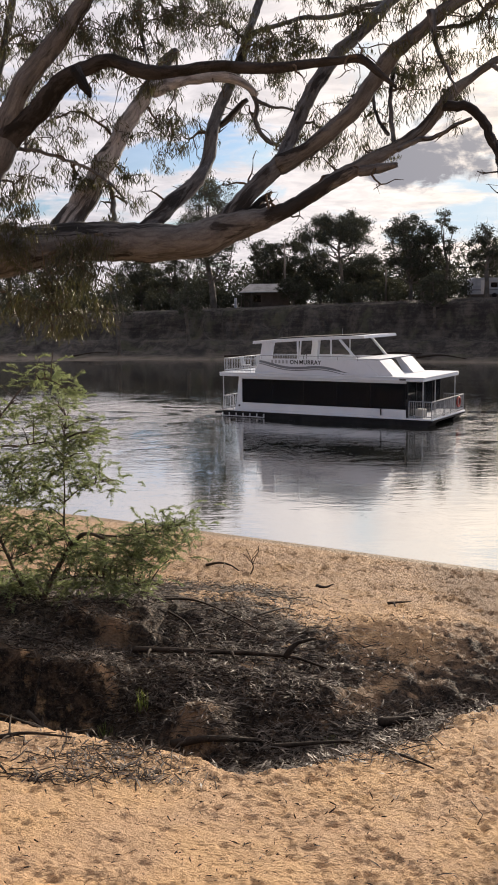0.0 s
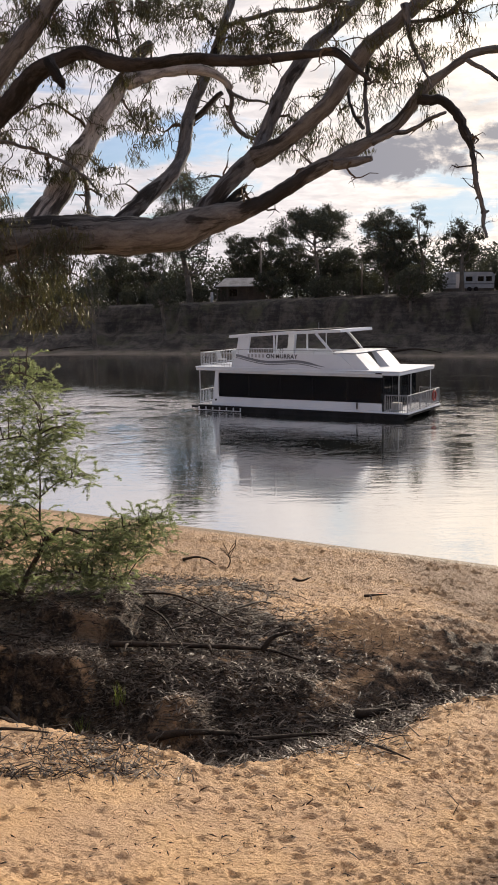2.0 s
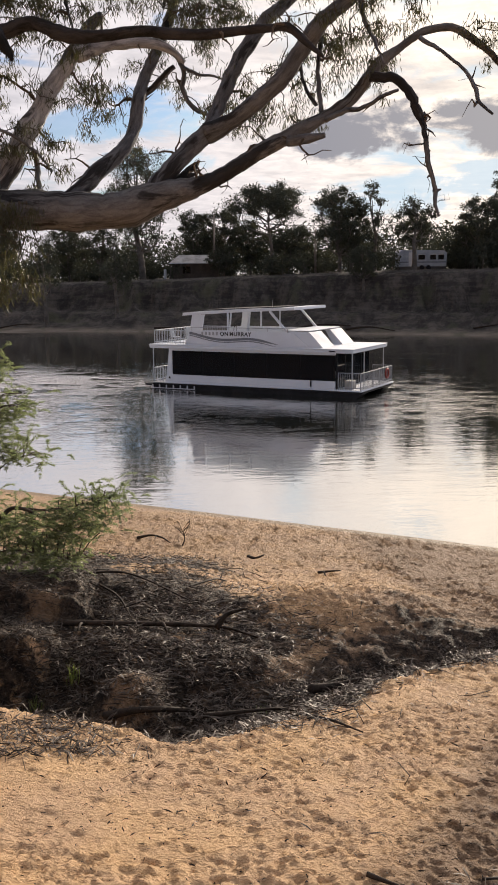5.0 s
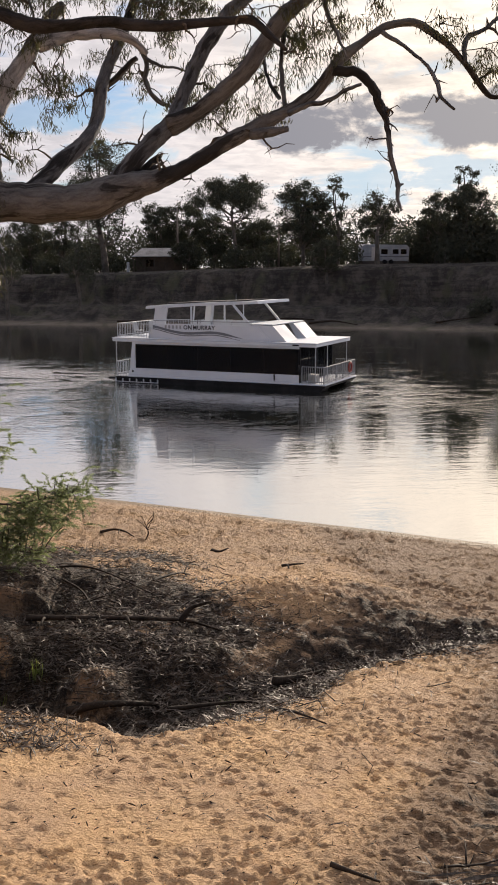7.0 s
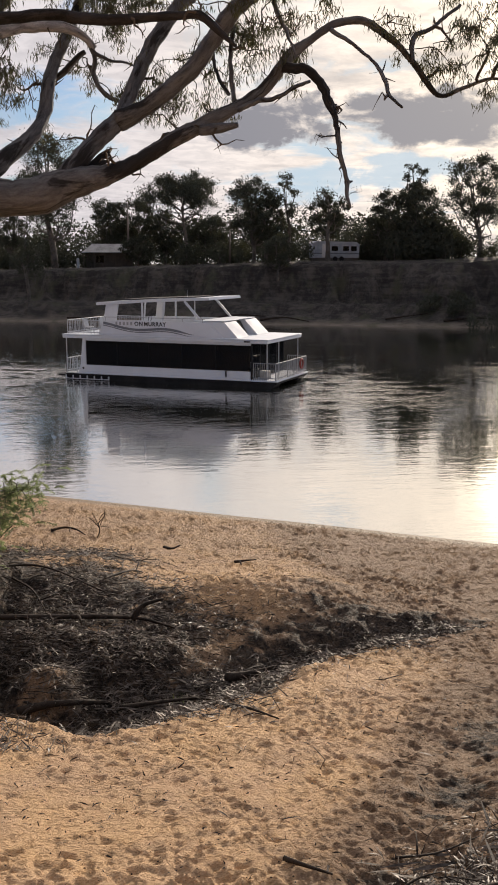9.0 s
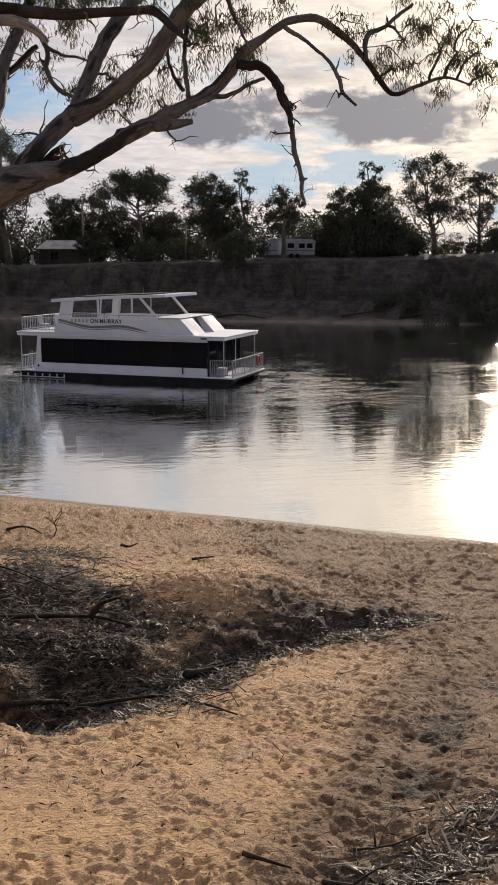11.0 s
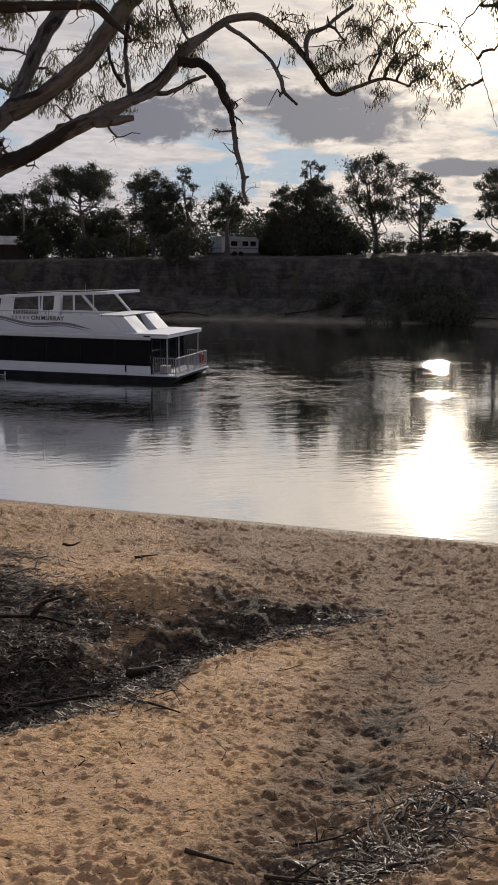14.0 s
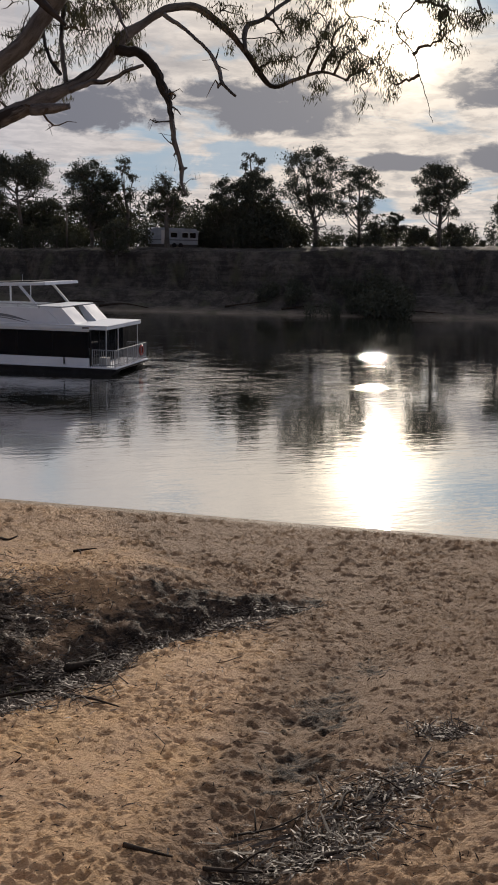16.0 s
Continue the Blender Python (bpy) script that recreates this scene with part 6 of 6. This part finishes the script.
far_tree(7.6, 150.9, 17.4, 8.0, 15, 0.88, 28, 1.2)
far_tree(11.3, 147.5, 15.4, 7.0, 16, 0.88, 24, 1.2)
far_tree(16.9, 145.2, 14.1, 8.0, 36, 0.88, 24, 1.2)
far_tree(-4.9, 143.0, 26.0, 13.0, 17, 0.75, 36, 0.9, lean=-0.06, label="tall spreading gum with open limbs")
far_tree(-11.5, 147.6, 17.5, 8.4, 18, 0.85, 26, 0.9)
far_tree(-17.3, 158.9, 14.7, 10.6, 19, 0.88, 28, 1.1)
far_tree(-30.2, 164.1, 17.2, 14.0, 20, 0.85, 32, 1.1)
far_tree(-41.6, 168.6, 22.2, 13.5, 21, 0.85, 32, 1.1)
far_tree(-17.3, 129.4, 11.8, 5.4, 22, 0.6, 14, 0.6, label="leaning gum at the foot of the far bank")
far_tree(-7.9, 127.7, 10.8, 6.3, 23, 0.65, 16, 0.6, label="gum with dark trunk at the foot of the far bank")
far_tree(23.6, 121.1, 10.8, 4.8, 24, 0.85, 18, 0.9, label="scrubby gum on the edge of the far bank")
far_tree(6.7, 137.8, 11.0, 5.4, 25, 0.9, 18, 1.2, label="round leafy garden tree beside the house")
far_tree(18.0, 134.5, 11.5, 4.0, 26, 0.85, 12, 0.8, label="small leafy tree on the far bank")


def shrub_row(name, label, x0, x1, y0, y1, n, h0, h1, seed):
    """Scrub and woods far off, as one mass of leaf clumps on stems."""
    rng = np.random.RandomState(seed)
    lv, st = Geo(), Geo()
    for k in range(n):
        x = rng.uniform(x0, x1)
        y = 118.0 - 0.40 * x + rng.uniform(y0, y1)
        if (28.5 < x < 38.5 and y < 129.5) or (-2.5 < x < 8 and y < 140):
            continue
        z, h = ground_at(x, y), rng.uniform(h0, h1)
        if x > 46:
            h *= (0.5 if x < 60 else 0.34) + 0.25 * rng.rand()
        st.tube([(x, y, z - 0.2), (x + rng.normal() * 0.2, y, z + h * 0.6)], [0.04 * h * 0.4 + 0.02, 0.02], 5)
        w = h * rng.uniform(0.35, 0.6)
        m = int(110 + 80 * h)
        u = rng.normal(size=(m, 3))
        u *= (rng.rand(m) ** 0.4 / np.linalg.norm(u, axis=1))[:, None]
        lv.clumps(np.array([x, y, z + h * 0.46]) + u * np.array([w, w, h * 0.5]), 0.12 + 0.018 * h, rng)
    tagged(new(name + "_stems", st.mesh("stems", FAR_BARK)), "thin dark stems of scrub on the far bank", "stems", kind="stuff")
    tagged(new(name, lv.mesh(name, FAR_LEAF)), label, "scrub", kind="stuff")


shrub_row("scrub", "low dark scrub along the top of the far bank", -80, 110, 18, 36, 330, 1.2, 3.8, 1)
shrub_row("woods", "distant dark woods behind the far bank", -110, 130, 36, 70, 200, 5.0, 9.0, 2)
shrub_row("bank_scrub", "dark scrub growing at the foot of the far bank", 30, 45.5, 1.0, 8, 20, 1.2, 2.6, 3)
shrub_row("reed_bed", "dark reeds and fallen boughs at the foot of the far bank", 47.5, 53, -1.0, 8, 34, 3.0, 6.0, 5)
shrub_row("gum_scrub", "dense dark scrub between the gums", 37, 50, 20, 32, 40, 4.0, 7.5, 4)
# ---- house, van and pole across the river ----
def far_house(x, y):
    z = ground_at(x, y) - 0.15
    ob = thing("house", (x, y, z), "low house with pale tin hip roof and open veranda", "house")
    part("wall", Geo().box((0.6, 1.6, 0), (7.2, 6.0, 2.3), 0.03), BOARD, ob)
    g = Geo()
    v = [(0, 0, 2.35), (7.8, 0, 2.35), (7.8, 6.6, 2.35), (0, 6.6, 2.35), (1.5, 2.6, 3.55), (6.3, 2.6, 3.55), (6.3, 4.0, 3.55), (1.5, 4.0, 3.55)]
    part("roof", g.put(v, [(0, 1, 5, 4), (1, 2, 6, 5), (2, 3, 7, 6), (3, 0, 4, 7), (4, 5, 6, 7), (3, 2, 1, 0)]), TIN, ob, "pale corrugated tin roof")
    part("gutter", Geo().box((-0.03, -0.08, 2.28), (7.83, -0.01, 2.38), 0.02), CREAM, ob)
    for k in range(9):
        g = Geo()
        part("roof_seam", beam(g, (1.2 + 0.7 * k, 0.02, 2.40), (1.6 + 0.57 * k, 2.58, 3.59), 0.04), TIN, ob)
    for k in range(6):
        part("veranda_post", Geo().box((0.2 + 1.45 * k, 0.05, 0), (0.32 + 1.45 * k, 0.17, 2.33), 0.01), BOARD, ob)
    part("water_tank", Geo().tube([(-0.55, 0.6, 0), (-0.55, 0.6, 1.5)], [0.2, 0.2], 14), CREAM, ob, "pale upright tank")
    part("window", Geo().box((2.0, 1.57, 0.9), (3.2, 1.60, 1.9), 0.01), GLASS, ob)
    part("door", Geo().box((4.3, 1.56, 0.05), (5.2, 1.60, 2.05), 0.01), BOARD, ob)


far_house(-1.1, 139.6)


def site_van(x, y):
    z = ground_at(x, y) - 0.05
    ob = thing("caravan", (x, y, z), "pale parked caravan behind the gum trunk", "caravan")
    part("body", Geo().prism([(0, 0.45), (6.4, 0.45), (6.5, 2.2), (6.1, 2.55), (0.4, 2.65), (0, 2.4)], 0, 2.3), CREAM, ob, "pale ribbed caravan body")
    for a, b in ((2.6, 3.5), (4.2, 5.0), (5.3, 6.1)):
        w = part("window", Geo().box((a, -0.03, 1.35), (b, -0.004, 2.0), 0.02), GLASS, ob)
        part("window_frame", Geo().box((a - 0.05, -0.022, 2.004), (b + 0.05, -0.004, 2.06), 0.005), ALLOY, w)
    part("door", Geo().box((1.3, -0.03, 0.5), (2.0, -0.004, 2.3), 0.02), ALLOY, ob)
    part("skirt", Geo().box((0.1, 0.05, 0.0), (6.3, 2.2, 0.446), 0.02), BOARD, ob)
    part("stripe", Geo().box((0.05, -0.012, 0.95), (6.4, -0.004, 1.1), 0.003), STRIPE, ob)
    for a in (3.1, 4.0):
        part("wheel", Geo().tube([(a, -0.06, 0.32), (a, 0.12, 0.32)], [0.32, 0.32], 16), HULL, ob)


site_van(29.7, 128.0)


def power_pole(x, y, h):
    z = ground_at(x, y)
    ob = thing("power_pole", (x, y, z), "grey timber power pole with a crossarm", "pole")
    part("post", Geo().tube([(0, 0, -0.4), (0, 0, h)], [0.17, 0.12], 10), POLE_WOOD, ob, smooth=True)
    part("crossarm", Geo().box((-1.1, -0.06, h - 0.5), (1.1, 0.06, h - 0.36), 0.015), POLE_WOOD, ob)
    for k in (-0.95, -0.35, 0.35, 0.95):
        part("insulator", Geo().tube([(k, 0, h - 0.36), (k, 0, h - 0.2)], [0.05, 0.035], 8), CREAM, ob)
        g = Geo()
        t = np.linspace(0, 1, 14)
        g.tube(np.column_stack([k + 26 * t, 9 * t, h - 0.22 - 4.5 * t * (1 - t)]), np.full(14, 0.02), 4)
        part("wire", g, HULL, ob)


power_pole(5.6, 143.0, 9.0)
power_pole(19.2, 133.5, 6.0)

# driftwood on the far bank
for k, (x, y, L, t) in enumerate(((-24, 130.5, 5, -2), (-3, 122.8, 6, -34), (14, 116, 7, -12), (20, 113.6, 6, -26), (40, 105.5, 7, -15), (52, 101, 6, -28), (34, 108.5, 5, -6))):
    a = radians(t)
    dead_branch([(x, y, 0.15), (x + 0.5 * L * math.cos(a), y + 0.5 * L * math.sin(a), 0.35), (x + L * math.cos(a), y + L * math.sin(a), 0.2)], 0.16, "bleached driftwood log on the far mud ledge", "driftwood_log", 2, 40 + k)
